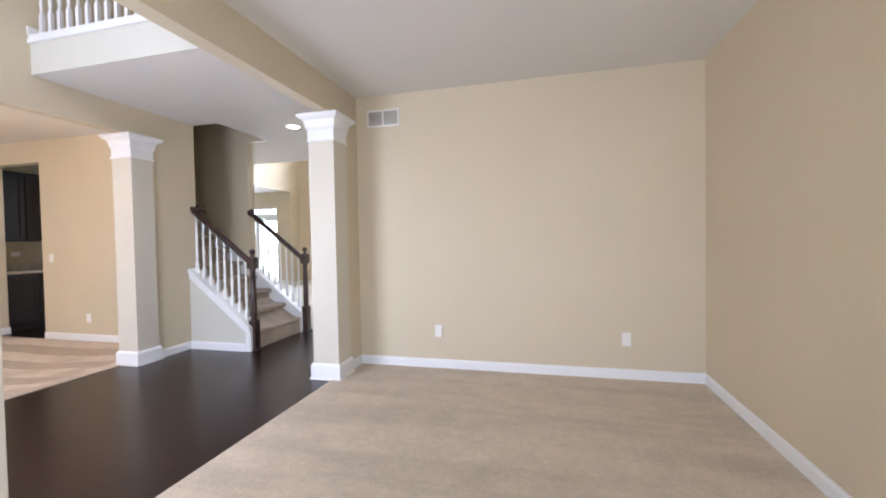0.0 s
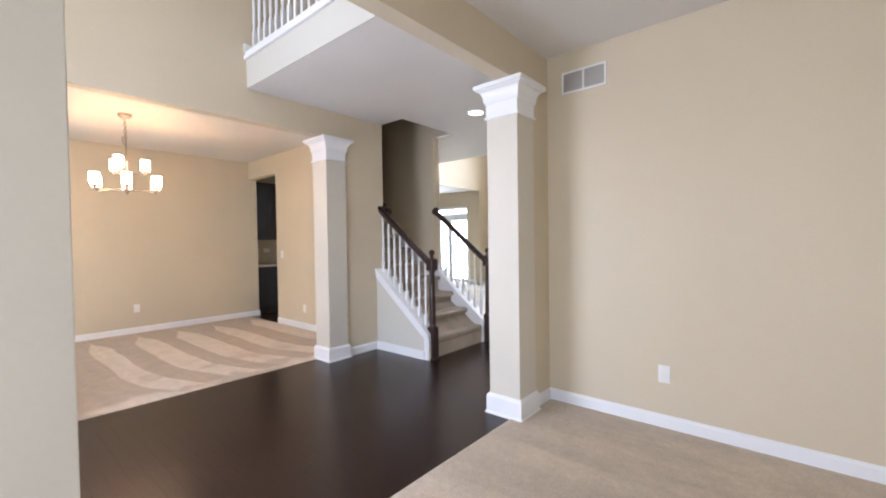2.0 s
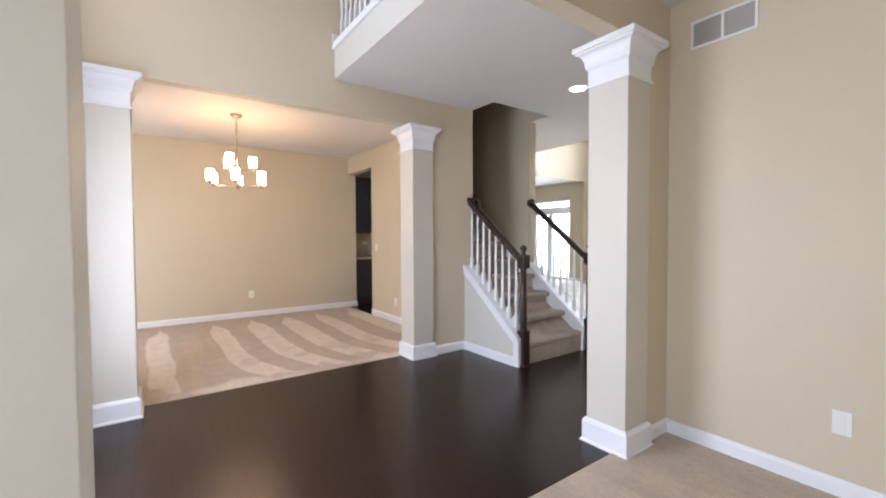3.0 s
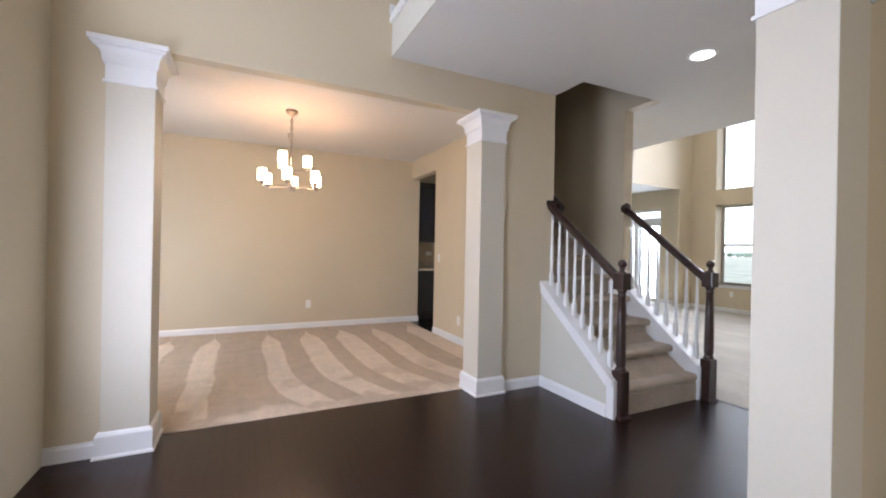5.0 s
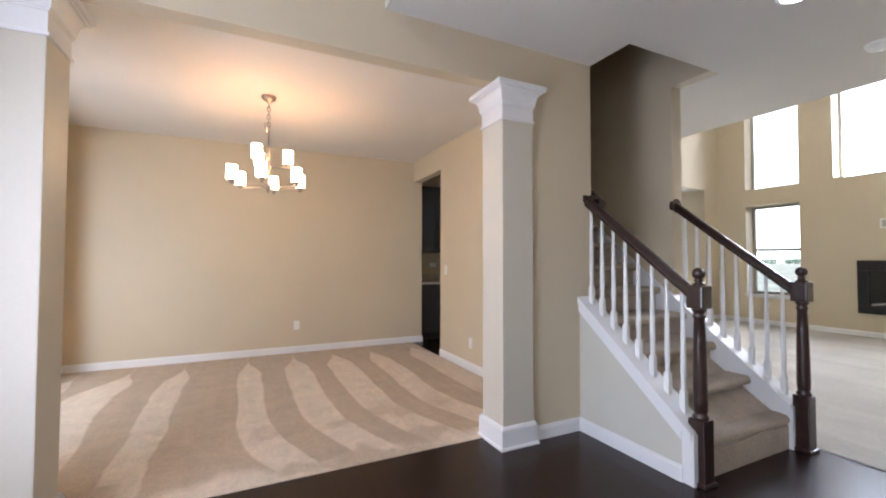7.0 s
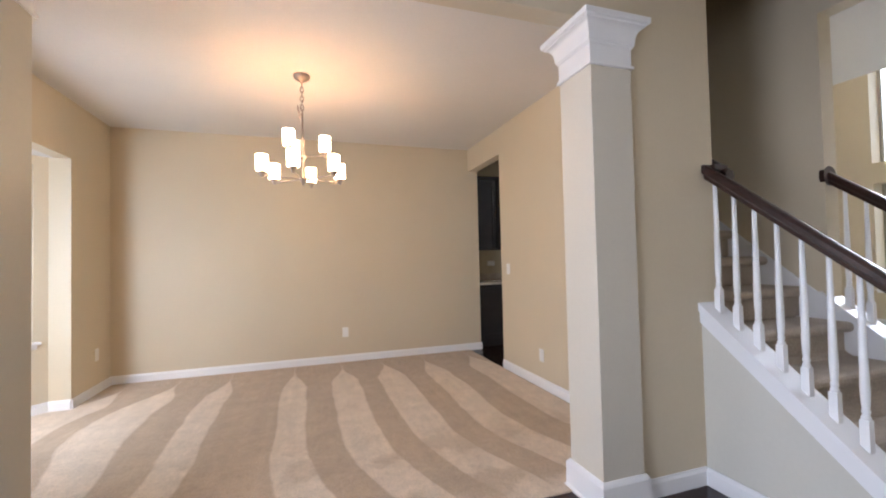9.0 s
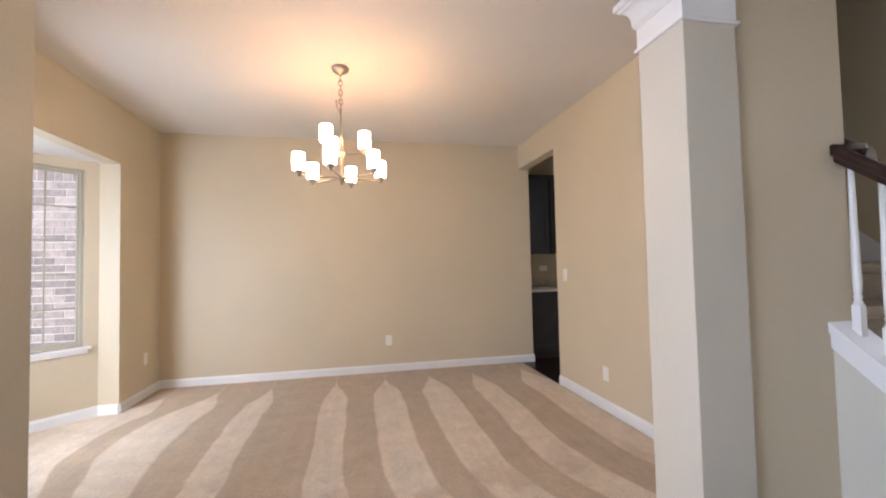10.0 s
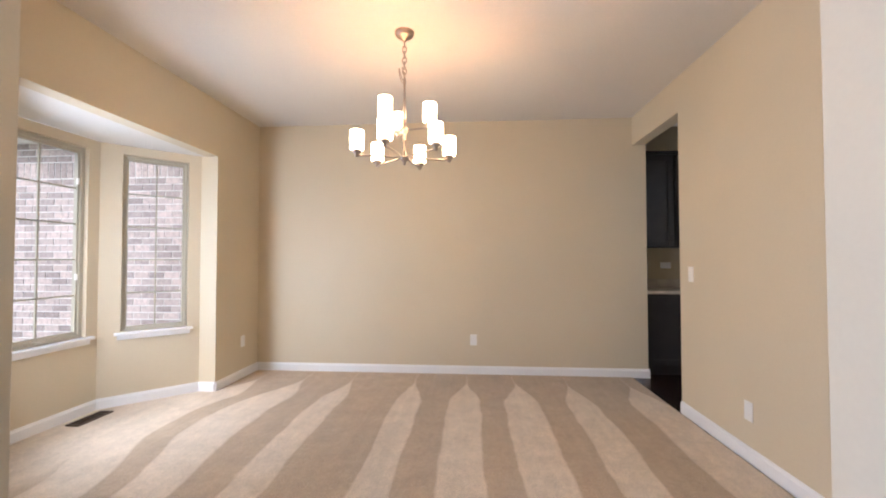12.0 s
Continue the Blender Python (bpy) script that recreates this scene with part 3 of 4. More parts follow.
def newel(x, y):
    n = thing("newel_post", (x, y, 0), "dark stained turned newel post with a ball finial", "newel post", "newel posts")
    bm = bmesh.new()
    box(bm, x - 0.045, y - 0.045, 0.02, x + 0.045, y + 0.045, 0.36, bevel=0.006)
    part("lower_block", bm, WOOD, n)
    bm = bmesh.new()
    box(bm, x - 0.058, y - 0.058, 0.0, x + 0.058, y + 0.058, 0.022, bevel=0.008)
    part("foot", bm, WOOD, n)
    bm = bmesh.new()
    lathe(bm, [(0.030, 0.355), (0.040, 0.362), (0.042, 0.372), (0.036, 0.382), (0.031, 0.392), (0.036, 0.402), (0.0375, 0.45), (0.036, 0.60), (0.031, 0.80), (0.0275, 0.915), (0.031, 0.922), (0.034, 0.932), (0.029, 0.940), (0.027, 0.952), (0.036, 0.962), (0.038, 0.972), (0.030, 0.982)], 20, x, y)
    part("shaft", bm, WOOD, n)
    bm = bmesh.new()
    box(bm, x - 0.047, y - 0.047, 0.975, x + 0.047, y + 0.047, 1.105, bevel=0.010)
    part("upper_block", bm, WOOD, n)
    bm = bmesh.new()
    prof = [(0.034, 1.100), (0.036, 1.110), (0.022, 1.118), (0.017, 1.126), (0.028, 1.134), (0.018, 1.140)]
    prof += [(0.034 * math.cos(a), 1.171 + 0.034 * math.sin(a)) for a in [radians(v) for v in range(-60, 90, 15)]] + [(0.004, 1.205)]
    lathe(bm, prof, 20, x, y)
    part("ball_finial", bm, WOOD, n)
    return n


newel(-4.545, 5.533)
newel(-4.503, 6.553)


def rail_z(x):
    return 1.085 - SLOPE * (x + 4.54) * 0.985   # top of the rail


def rail_bar(bm, x0, x1, y, shift=0.0):
    """Moulded hand rail along the slope."""
    prof = [(-0.020, -0.062), (0.020, -0.062), (0.022, -0.045), (0.031, -0.034), (0.031, -0.016), (0.022, -0.004), (0.010, 0.0), (-0.010, 0.0), (-0.022, -0.004), (-0.031, -0.016), (-0.031, -0.034), (-0.022, -0.045)]
    a = [bm.verts.new((x0, y + u, rail_z(x0) + shift + w * 1.27)) for u, w in prof]
    b = [bm.verts.new((x1, y + u, rail_z(x1) + shift + w * 1.27)) for u, w in prof]
    fs = [bm.faces.new(a), bm.faces.new(b[::-1])]
    for i in range(len(prof)):
        j = (i + 1) % len(prof)
        fs.append(bm.faces.new((a[i], b[i], b[j], a[j])))
    bmesh.ops.recalc_face_normals(bm, faces=fs)


def baluster(bm, x, y, z0, z1):
    h = z1 - z0
    box(bm, x - 0.0165, y - 0.0165, z0 - 0.02, x + 0.0165, y + 0.0165, z0 + 0.115, bevel=0.002)
    lathe(bm, [(0.0150, z0 + 0.112), (0.0165, z0 + 0.124), (0.011, z0 + 0.134), (0.0145, z0 + 0.142), (0.0150, z0 + 0.150), (0.0115, z0 + 0.158), (0.0135, z0 + 0.168), (0.0160, z0 + 0.22), (0.0150, z0 + 0.32), (0.0115, z0 + h * 0.75), (0.0095, z1)], 12, x, y)


def balustrade(y, count, first, step, label, shift=0.0):
    t = thing("balustrade", (-4.95, y, cap_z(-4.95)), label, "balustrade", "stair balustrades")
    bm = bmesh.new()
    rail_bar(bm, -4.535, -5.385, y, shift)
    part("handrail", bm, WOOD, t, "dark stained wooden handrail")
    for i in range(count):
        x = first + step * i
        bm = bmesh.new()
        baluster(bm, x, y, cap_z(x), rail_z(x) - 0.07)
        part("baluster", bm, TRIM, t, "white turned baluster")
    return t


left_rail = balustrade(5.533, 8, -4.642, -0.0995, "stair balustrade with dark rail and white spindles beside dining wall", -0.022)
right_rail = balustrade(6.553, 8, -4.612, -0.0975, "stair balustrade with dark rail and white spindles beside great room")
# rail ends
bm = bmesh.new()
tube(bm, (-5.388, 6.548, rail_z(-5.38) - 0.04), (-5.362, 6.548, rail_z(-5.38) - 0.04), 0.062, 24)
part("rosette", bm, WOOD, right_rail, "dark round wall rosette")
bm = bmesh.new()
box(bm, -5.435, 5.502, rail_z(-5.39) - 0.078, -5.372, 5.564, rail_z(-5.39) - 0.026, bevel=0.012)
part("rail_end", bm, WOOD, left_rail, "dark rail end cap")
bm = bmesh.new()
rail_bar(bm, -5.33, -6.30, 5.640, -0.01)
box(bm, -5.425, 5.545, rail_z(-5.39) - 0.062, -5.345, 5.645, rail_z(-5.39) - 0.028, bevel=0.008)
part("rail_return", bm, WOOD, left_rail, "dark wall rail climbing inside the stair well")

# ---- landing balustrade above the foyer ----
land = thing("landing_balustrade", (-4.28, BALC + 0.05, 3.035), "white spindled balustrade on the upper landing edge", "balustrade")
count = 20
for i in range(count):
    x = DX1 + 0.07 + i * 0.1035
    bm = bmesh.new()
    z0, z1 = 3.035, 3.99
    box(bm, x - 0.016, BALC + 0.034, z0, x + 0.016, BALC + 0.066, z0 + 0.22, bevel=0.002)
    lathe(bm, [(0.012, z0 + 0.215), (0.016, z0 + 0.235), (0.010, z0 + 0.25), (0.0155, z0 + 0.30), (0.0145, z0 + 0.42), (0.0105, z0 + 0.75), (0.0095, z1)], 10, x, BALC + 0.05)
    part("baluster", bm, TRIM, land, "white turned baluster")
bm = bmesh.new()
box(bm, DX1, BALC + 0.02, 3.98, LX0, BALC + 0.08, 4.04, bevel=0.012)
part("handrail", bm, WOOD, land, "dark stained wooden handrail")


# ---- windows ----
def window(name, m, w, z0, z1, cols, rows, depth, mats, sill=0.0, crank=False, meeting=False, fw=0.050, label=""):
    """A window in local coordinates: x across (0..w), y outward, drawn at the pose m."""
    win = new(name)
    win.matrix_world = m
    tagged(win, label, "window", kind="structure")

    def add(nm, bm, material, parent=win, lab=""):
        ob = mesh_object(nm, bm, material)
        ob.parent = parent
        if lab:
            ob["label"] = lab
        return ob
    bm = bmesh.new()
    f0, f1 = depth, depth + 0.05
    box(bm, 0, f0, z0, fw, f1, z1, bevel=0.004)
    box(bm, w - fw, f0, z0, w, f1, z1, bevel=0.004)
    box(bm, fw, f0, z0, w - fw, f1, z0 + fw, bevel=0.004)
    box(bm, fw, f0, z1 - fw, w - fw, f1, z1, bevel=0.004)
    add("window_frame", bm, mats)
    bm = bmesh.new()
    g = 0.018
    a, b = fw, w - fw
    lo, hi = z0 + fw, z1 - fw
    box(bm, a, f0 + 0.012, lo, a + g, f1 - 0.008, hi)
    box(bm, b - g, f0 + 0.012, lo, b, f1 - 0.008, hi)
    box(bm, a + g, f0 + 0.012, lo, b - g, f1 - 0.008, lo + g)
    box(bm, a + g, f0 + 0.012, hi - g, b - g, f1 - 0.008, hi)
    add("sash", bm, mats)
    a, b, lo, hi = a + g, b - g, lo + g, hi - g
    for i in range(1, cols):
        x = a + (b - a) * i / cols
        bm = bmesh.new()
        box(bm, x - 0.006, f0 + 0.022, lo, x + 0.006, f0 + 0.034, hi)
        add("muntin", bm, mats)
    for i in range(1, rows):
        z = lo + (hi - lo) * i / rows
        bm = bmesh.new()
        t = 0.026 if meeting else 0.006
        box(bm, a, f0 + 0.021, z - t, b, f0 + 0.035, z + t)
        add("meeting_rail" if meeting else "muntin", bm, FRAME if meeting else mats)
    bm = bmesh.new()
    box(bm, a, f0 + 0.026, lo, b, f0 + 0.030, hi)
    pane = add("pane", bm, GLASS, lab="clear window glass")
    pane.visible_shadow = False
    if sill:
        bm = bmesh.new()
        box(bm, -sill, -0.045, z0 - 0.025, w + sill, depth + 0.002, z0 - 0.002, bevel=0.006)
        box(bm, -sill + 0.02, -0.020, z0 - 0.062, w + sill - 0.02, -0.002, z0 - 0.026, bevel=0.005)
        add("window_sill", bm, TRIM, lab="white painted sill")
    if crank:
        bm = bmesh.new()
        box(bm, w * 0.5 - 0.03, f0 - 0.018, z0 + 0.006, w * 0.5 + 0.03, f0 + 0.001, z0 + 0.03, bevel=0.005)
        tube(bm, (w * 0.5 - 0.02, f0 - 0.02, z0 + 0.028), (w * 0.5 + 0.07, f0 - 0.024, z0 + 0.036), 0.006)
        add("crank", bm, FRAME, lab="casement crank handle")
        bm = bmesh.new()
        for z in (z0 + (z1 - z0) * 0.3, z0 + (z1 - z0) * 0.8):
            box(bm, 0.050, f0 - 0.008, z, 0.062, f0 + 0.012, z + 0.05, bevel=0.003)
        add("latch", bm, PLATE, lab="white sash latch")
    return win


def along(a, b, inset):
    """Pose at a with x along a to b and y to the right-hand side of the travel turned outward."""
    a, b = Vector((*a, 0)), Vector((*b, 0))
    u = (b - a).normalized()
    n = Vector((u.y, -u.x, 0))
    m = Matrix((( u.x, n.x, 0, a.x + u.x * inset), (u.y, n.y, 0, a.y + u.y * inset), (0, 0, 1, 0), (0, 0, 0, 1)))
    return m


window("window_1", along((-8.15, 1.27), (-7.63, 0.75), 0.102), 0.481, 0.622, 2.138, 2, 5, 0.03, FRAME, 0.045, fw=0.022, label="narrow divided casement window with taupe frame over brick")
window("window_2", along((-7.63, 0.75), (-6.77, 0.75), 0.102), 0.656, 0.622, 2.138, 2, 5, 0.03, FRAME, 0.045, True, fw=0.032, label="divided casement window with taupe frame and crank")
window("window_3", along((-6.77, 0.75), (-6.25, 1.27), 0.152), 0.481, 0.622, 2.138, 2, 5, 0.03, FRAME, 0.045, fw=0.022, label="narrow divided casement window with taupe frame")
window("window_4", Matrix.Translation((-7.888, GN, 0)), 0.896, 0.587, 2.343, 1, 2, 0.24, FRAME, 0.03, meeting=True, fw=0.03, label="double-hung window with a view of pale fields")
window("window_5", Matrix.Translation((-7.888, GN, 0)), 0.896, 2.687, 4.608, 1, 1, 0.24, FRAME, fw=0.02, label="high fixed window full of white sky")
window("window_6", Matrix.Translation((-6.498, GN, 0)), 1.836, 2.692, 4.608, 1, 1, 0.24, FRAME, fw=0.02, label="wide high fixed window full of white sky")
window("window_7", Matrix.Translation((-2.548, 0.32, 0)) @ Matrix.Diagonal((1, -1, 1, 1)), 2.396, 0.552, 2.348, 3, 1, 0.05, TRIM, label="wide front window")
window("window_8", Matrix.Translation((-4.998, 1.95, 0)) @ Matrix.Diagonal((1, -1, 1, 1)), 1.446, 3.002, 4.798, 2, 1, 0.05, TRIM, label="high foyer window")
# patio door with a transom
door = new("door_1")
door.matrix_world = Matrix.Translation((-10.723, GN, 0))
tagged(door, "white glazed patio door with a transom above", "door", kind="structure")
for x0, x1, z0, z1 in ((0, 0.753, 0.022, 2.02), (0.753, 1.506, 0.022, 2.02), (0, 1.506, 2.10, 2.378)):
    bm = bmesh.new()
    box(bm, x0, 0.05, z0, x0 + 0.07, 0.10, z1)
    box(bm, x1 - 0.07, 0.05, z0, x1, 0.10, z1)
    box(bm, x0 + 0.07, 0.05, z0, x1 - 0.07, 0.10, z0 + 0.07)
    box(bm, x0 + 0.07, 0.05, z1 - 0.07, x1 - 0.07, 0.10, z1)
    fr = mesh_object("door_leaf", bm, TRIM)
    fr.parent = door
    bm = bmesh.new()
    box(bm, x0 + 0.07, 0.072, z0 + 0.07, x1 - 0.07, 0.077, z1 - 0.07)
    pane = mesh_object("pane", bm, GLASS)
    pane.parent, pane.visible_shadow = door, False
bm = bmesh.new()
box(bm, 0, 0.04, 2.02, 1.506, 0.11, 2.10)
bar = mesh_object("transom_bar", bm, TRIM)
bar.parent = door
# unseen glazed front door, added behind the foyer for its light
front = new("door_2")
front.matrix_world = Matrix.Translation((-4.85, 1.83, 0))
tagged(front, "unseen white front door, glazed for the added light", "door", kind="structure")
bm = bmesh.new()
for b in ((0.002, 0.0, 0.12, 2.098), (1.02, 0.0, 1.138, 2.098), (0.12, 0.0, 1.02, 0.2), (0.12, 1.95, 1.02, 2.098)):
    box(bm, b[0], 0.03, b[1], b[2], 0.08, b[3])
leaf = mesh_object("door_leaf", bm, TRIM)
leaf.parent = front
bm = bmesh.new()
box(bm, 0.12, 0.05, 0.2, 1.02, 0.056, 1.95)
pane = mesh_object("pane", bm, GLASS)
pane.parent, pane.visible_shadow = front, False


# ---- chandelier ----
def chandelier(cx, cy):
    c = thing("chandelier", (cx, cy, CEILING), "lit two-tier brushed nickel chandelier with white glass shades", "chandelier")
    bm = bmesh.new()
    lathe(bm, [(0.064, CEILING), (0.064, CEILING - 0.012), (0.058, CEILING - 0.026), (0.040, CEILING - 0.040), (0.016, CEILING - 0.048), (0.010, CEILING - 0.062), (0.002, CEILING - 0.064)], 28, cx, cy)
    part("ceiling_plate", bm, NICKEL, c)
    # chain links
    for i in range(7):
        bm = bmesh.new()
        z = CEILING - 0.062 - i * 0.036
        n, k = 14, 6
        rings = []
        for a in range(n):
            t = 2 * math.pi * a / n
            px, pz = 0.013 * math.cos(t), 0.025 * math.sin(t)
            ring = []
            for b in range(k):
                s = 2 * math.pi * b / k
                r = 0.0038
                q = Vector((px + r * math.cos(s) * math.cos(t), r * math.sin(s), pz + r * math.cos(s) * math.sin(t)))
                if i % 2:
                    q = Vector((q.y, q.x, q.z))
                ring.append(bm.verts.new(q + Vector((cx, cy, z - 0.018))))
            rings.append(ring)
        for a in range(n):
            for b in range(k):
                f = bm.faces.new((rings[a][b], rings[(a + 1) % n][b], rings[(a + 1) % n][(b + 1) % k], rings[a][(b + 1) % k]))
                f.smooth = True
        bmesh.ops.recalc_face_normals(bm, faces=bm.faces[:])
        part("chain_link", bm, NICKEL, c)
    # spare chain and wire gathered above the stem
    bm = bmesh.new()
    ring = []
    for a in range(25):
        t = a / 24 * 2.6 * math.pi
        ring.append(Vector((cx + 0.016 * math.cos(t) - 0.004, cy - 0.014 + 0.020 * math.sin(t * 0.8), 2.50 - 0.10 * abs(math.sin(t * 0.5)))))
    for p, q in zip(ring, ring[1:]):
        tube(bm, p, q, 0.0034, 6)
    part("wire_loop", bm, NICKEL, c, "gathered chain and lamp wire")
    bm = bmesh.new()
    lathe(bm, [(0.003, 2.432), (0.009, 2.425), (0.009, 2.41), (0.0075, 2.40), (0.0075, 2.28), (0.011, 2.24), (0.0135, 2.18), (0.0135, 2.11), (0.026, 2.104), (0.028, 2.085), (0.020, 2.070), (0.0125, 2.06), (0.0125, 1.935), (0.027, 1.928), (0.030, 1.905), (0.022, 1.888), (0.010, 1.876), (0.010, 1.862), (0.003, 1.856)], 20, cx, cy)
    part("stem", bm, NICKEL, c)
    for count, radius, z, hub, first in ((6, 0.305, 1.935, 1.908, 12.0), (3, 0.170, 2.128, 2.088, 95.0)):
        for i in range(count):
            t = radians(first + i * 360 / count)
            d = Vector((-math.cos(t), math.sin(t), 0))
            o = Vector((cx, cy, 0)) + d * radius
            arm = bmesh.new()
            zs = z - 0.030
            tube(arm, Vector((cx, cy, hub)) + d * 0.02, Vector((o.x, o.y, zs)) + d * 0.012, 0.0065)
            a = part("arm", arm, NICKEL, c)
            cup = bmesh.new()
            lathe(cup, [(0.010, zs - 0.012), (0.014, zs - 0.004), (0.014, zs + 0.008), (0.026, zs + 0.016), (0.030, zs + 0.030), (0.031, zs + 0.036)], 20, o.x, o.y)
            part("cup", cup, NICKEL, a)
            sh = bmesh.new()
            z0 = zs + 0.034
            lathe(sh, [(0.020, z0), (0.041, z0), (0.0445, z0 + 0.006), (0.0445, z0 + 0.119), (0.0425, z0 + 0.123), (0.0405, z0 + 0.119), (0.0405, z0 + 0.008), (0.020, z0 + 0.006)], 28, o.x, o.y)
            part("shade", sh, OPAL, a, "glowing white opal glass shade")
            bu = bmesh.new()
            lathe(bu, [(0.012, z0 + 0.01), (0.014, z0 + 0.03), (0.026, z0 + 0.06), (0.028, z0 + 0.08), (0.020, z0 + 0.10), (0.004, z0 + 0.108)], 14, o.x, o.y)
            part("bulb", bu, BULB, a, "lit bulb")
    return c


chandelier(-7.11, 3.39)


# ---- small wall things ----
def plate(name, centre, normal, w, h, label, kind_name, slots, inset=None):
    """Wall plate facing normal; slots: list of (u0, v0, u1, v1) raised inserts."""
    t = thing(name, centre, label, kind_name, "wall plates")
    n = Vector(normal)
    u = Vector((0, 0, 1)).cross(n)

    def slab(u0, v0, u1, v1, d0, d1, bevel):
        bm = bmesh.new()
        made = box(bm, u0, v0, d0, u1, v1, d1, bevel=bevel)
        for v in bm.verts:
            c = v.co.copy()
            v.co = Vector(centre) + u * c.x + Vector((0, 0, 1)) * c.y + n * c.z
        bmesh.ops.recalc_face_normals(bm, faces=bm.faces[:])
        return bm
    part("cover", slab(-w / 2, -h / 2, w / 2, h / 2, 0.0, 0.006, 0.002), PLATE, t)
    for s in slots:
        part("insert", slab(*s, 0.005, 0.009, 0.0015), inset or PLATE, t)
    return t


SOCKET = [(-0.017, 0.006, 0.017, 0.036), (-0.017, -0.036, 0.017, -0.006)]
ROCKER = [(-0.016, -0.033, 0.016, 0.033)]
plate("outlet", (-2.205, LN, 0.372), (0, -1, 0), 0.073, 0.118, "white duplex outlet on beige wall", "outlet", SOCKET)
plate("outlet", (-0.488, LN, 0.36), (0, -1, 0), 0.073, 0.118, "white duplex outlet on beige wall", "outlet", SOCKET)
plate("outlet", (DW, 3.842, 0.372), (1, 0, 0), 0.073, 0.118, "white duplex outlet on dining wall", "outlet", SOCKET)
plate("outlet", (-7.125, DN, 0.31), (0, -1, 0), 0.073, 0.118, "white duplex outlet beside the pantry opening", "outlet", SOCKET)
plate("outlet", (-8.60, DS, 0.385), (0, 1, 0), 0.073, 0.118, "white duplex outlet beside the bay", "outlet", SOCKET)
plate("outlet", (-7.53, GN, 0.395), (0, -1, 0), 0.073, 0.118, "white duplex outlet below the tall window", "outlet", SOCKET)
plate("light_switch", (-7.76, DN, 1.122), (0, -1, 0), 0.073, 0.118, "white rocker light switch beside the pantry opening", "switch", ROCKER)
plate("outlet", (-9.55, 6.14, 1.165), (1, 0, 0), 0.118, 0.073, "white horizontal outlet on pantry backsplash", "outlet", [(-0.036, -0.017, -0.006, 0.017), (0.006, -0.017, 0.036, 0.017)])
plate("media_plate", (-5.84, GN, 1.85), (0, -1, 0), 0.19, 0.16, "white recessed media box above the fireplace", "wall plate", [(-0.07, -0.055, 0.07, 0.055)], GRILLE)

# return-air grille
vent = thing("air_grille", (-2.745, LN, 2.51), "white return air grille with two slatted panels", "vent")
vx0, vx1, vz0, vz1 = -2.915, -2.575, 2.425, 2.592
bm = bmesh.new()
for b in ((vx0, vz0, vx1, vz0 + 0.014), (vx0, vz1 - 0.014, vx1, vz1), (vx0, vz0 + 0.014, vx0 + 0.014, vz1 - 0.014), (vx1 - 0.014, vz0 + 0.014, vx1, vz1 - 0.014), (-2.752, vz0 + 0.014, -2.738, vz1 - 0.014)):
    box(bm, b[0], LN - 0.010, b[1], b[2], LN, b[3])
part("frame", bm, PLATE, vent)
bm = bmesh.new()
box(bm, vx0 + 0.01, LN - 0.003, vz0 + 0.01, vx1 - 0.01, LN - 0.0005, vz1 - 0.01)
part("backing", bm, GRILLE, vent)
for i in range(13):
    z = vz0 + 0.020 + i * 0.0103
    for a, b in ((vx0 + 0.014, -2.752), (-2.738, vx1 - 0.014)):
        bm = bmesh.new()
        prism(bm, [(LN - 0.0080, z), (LN - 0.0032, z + 0.005), (LN - 0.0032, z + 0.0078), (LN - 0.0080, z + 0.0028)], "x", a, b)
        part("slat", bm, GRILLE, vent, "louvre slat greyed for grille shade")

# floor register in the bay
reg = thing("floor_register", (-7.45, 0.885, 0.008), "dark bronze slatted floor register on carpet", "vent")
bm = bmesh.new()
for b in ((-7.595, 0.83, -7.305, 0.842), (-7.595, 0.928, -7.305, 0.94), (-7.595, 0.842, -7.581, 0.928), (-7.319, 0.842, -7.305, 0.928)):
    box(bm, b[0], b[1], 0.008, b[2], b[3], 0.018)
part("frame", bm, VENTDARK, reg)
for i in range(18):
    x = -7.574 + i * 0.0145
    bm = bmesh.new()
    box(bm, x, 0.842, 0.008, x + 0.006, 0.928, 0.016)
    part("slat", bm, VENTDARK, reg)

# recessed light and smoke detector
can = thing("recessed_light", (-4.25, 5.985, CEILING), "lit round recessed ceiling light with white trim", "ceiling light")
bm = bmesh.new()
lathe(bm, [(0.098, CEILING), (0.098, CEILING - 0.004), (0.080, CEILING - 0.008), (0.072, CEILING - 0.004), (0.072, CEILING)], 32, -4.25, 5.985)
part("trim_ring", bm, TRIM, can)
bm = bmesh.new()
lathe(bm, [(0.078, CEILING - 0.006), (0.060, CEILING - 0.011), (0.002, CEILING - 0.013)], 32, -4.25, 5.985)
part("lens", bm, CANLIGHT, can, "glowing lens")
smoke = thing("smoke_detector", (-4.28, 7.12, CEILING), "white round smoke detector on the hall ceiling", "smoke detector")
bm = bmesh.new()
lathe(bm, [(0.070, CEILING), (0.070, CEILING - 0.012), (0.062, CEILING - 0.016)], 28, -4.28, 7.12)
part("base", bm, PLATE, smoke)
bm = bmesh.new()
lathe(bm, [(0.060, CEILING - 0.015), (0.058, CEILING - 0.030), (0.046, CEILING - 0.042), (0.004, CEILING - 0.046)], 28, -4.28, 7.12)
part("cover", bm, PLATE, smoke)

# ---- fireplace ----
fire = thing("fireplace", (-5.60, GN, 0.385), "black framed wall fireplace with dark glass", "fireplace")
fx0, fx1, fz0, fz1 = -6.21, -4.99, 0.385, 1.255
bm = bmesh.new()
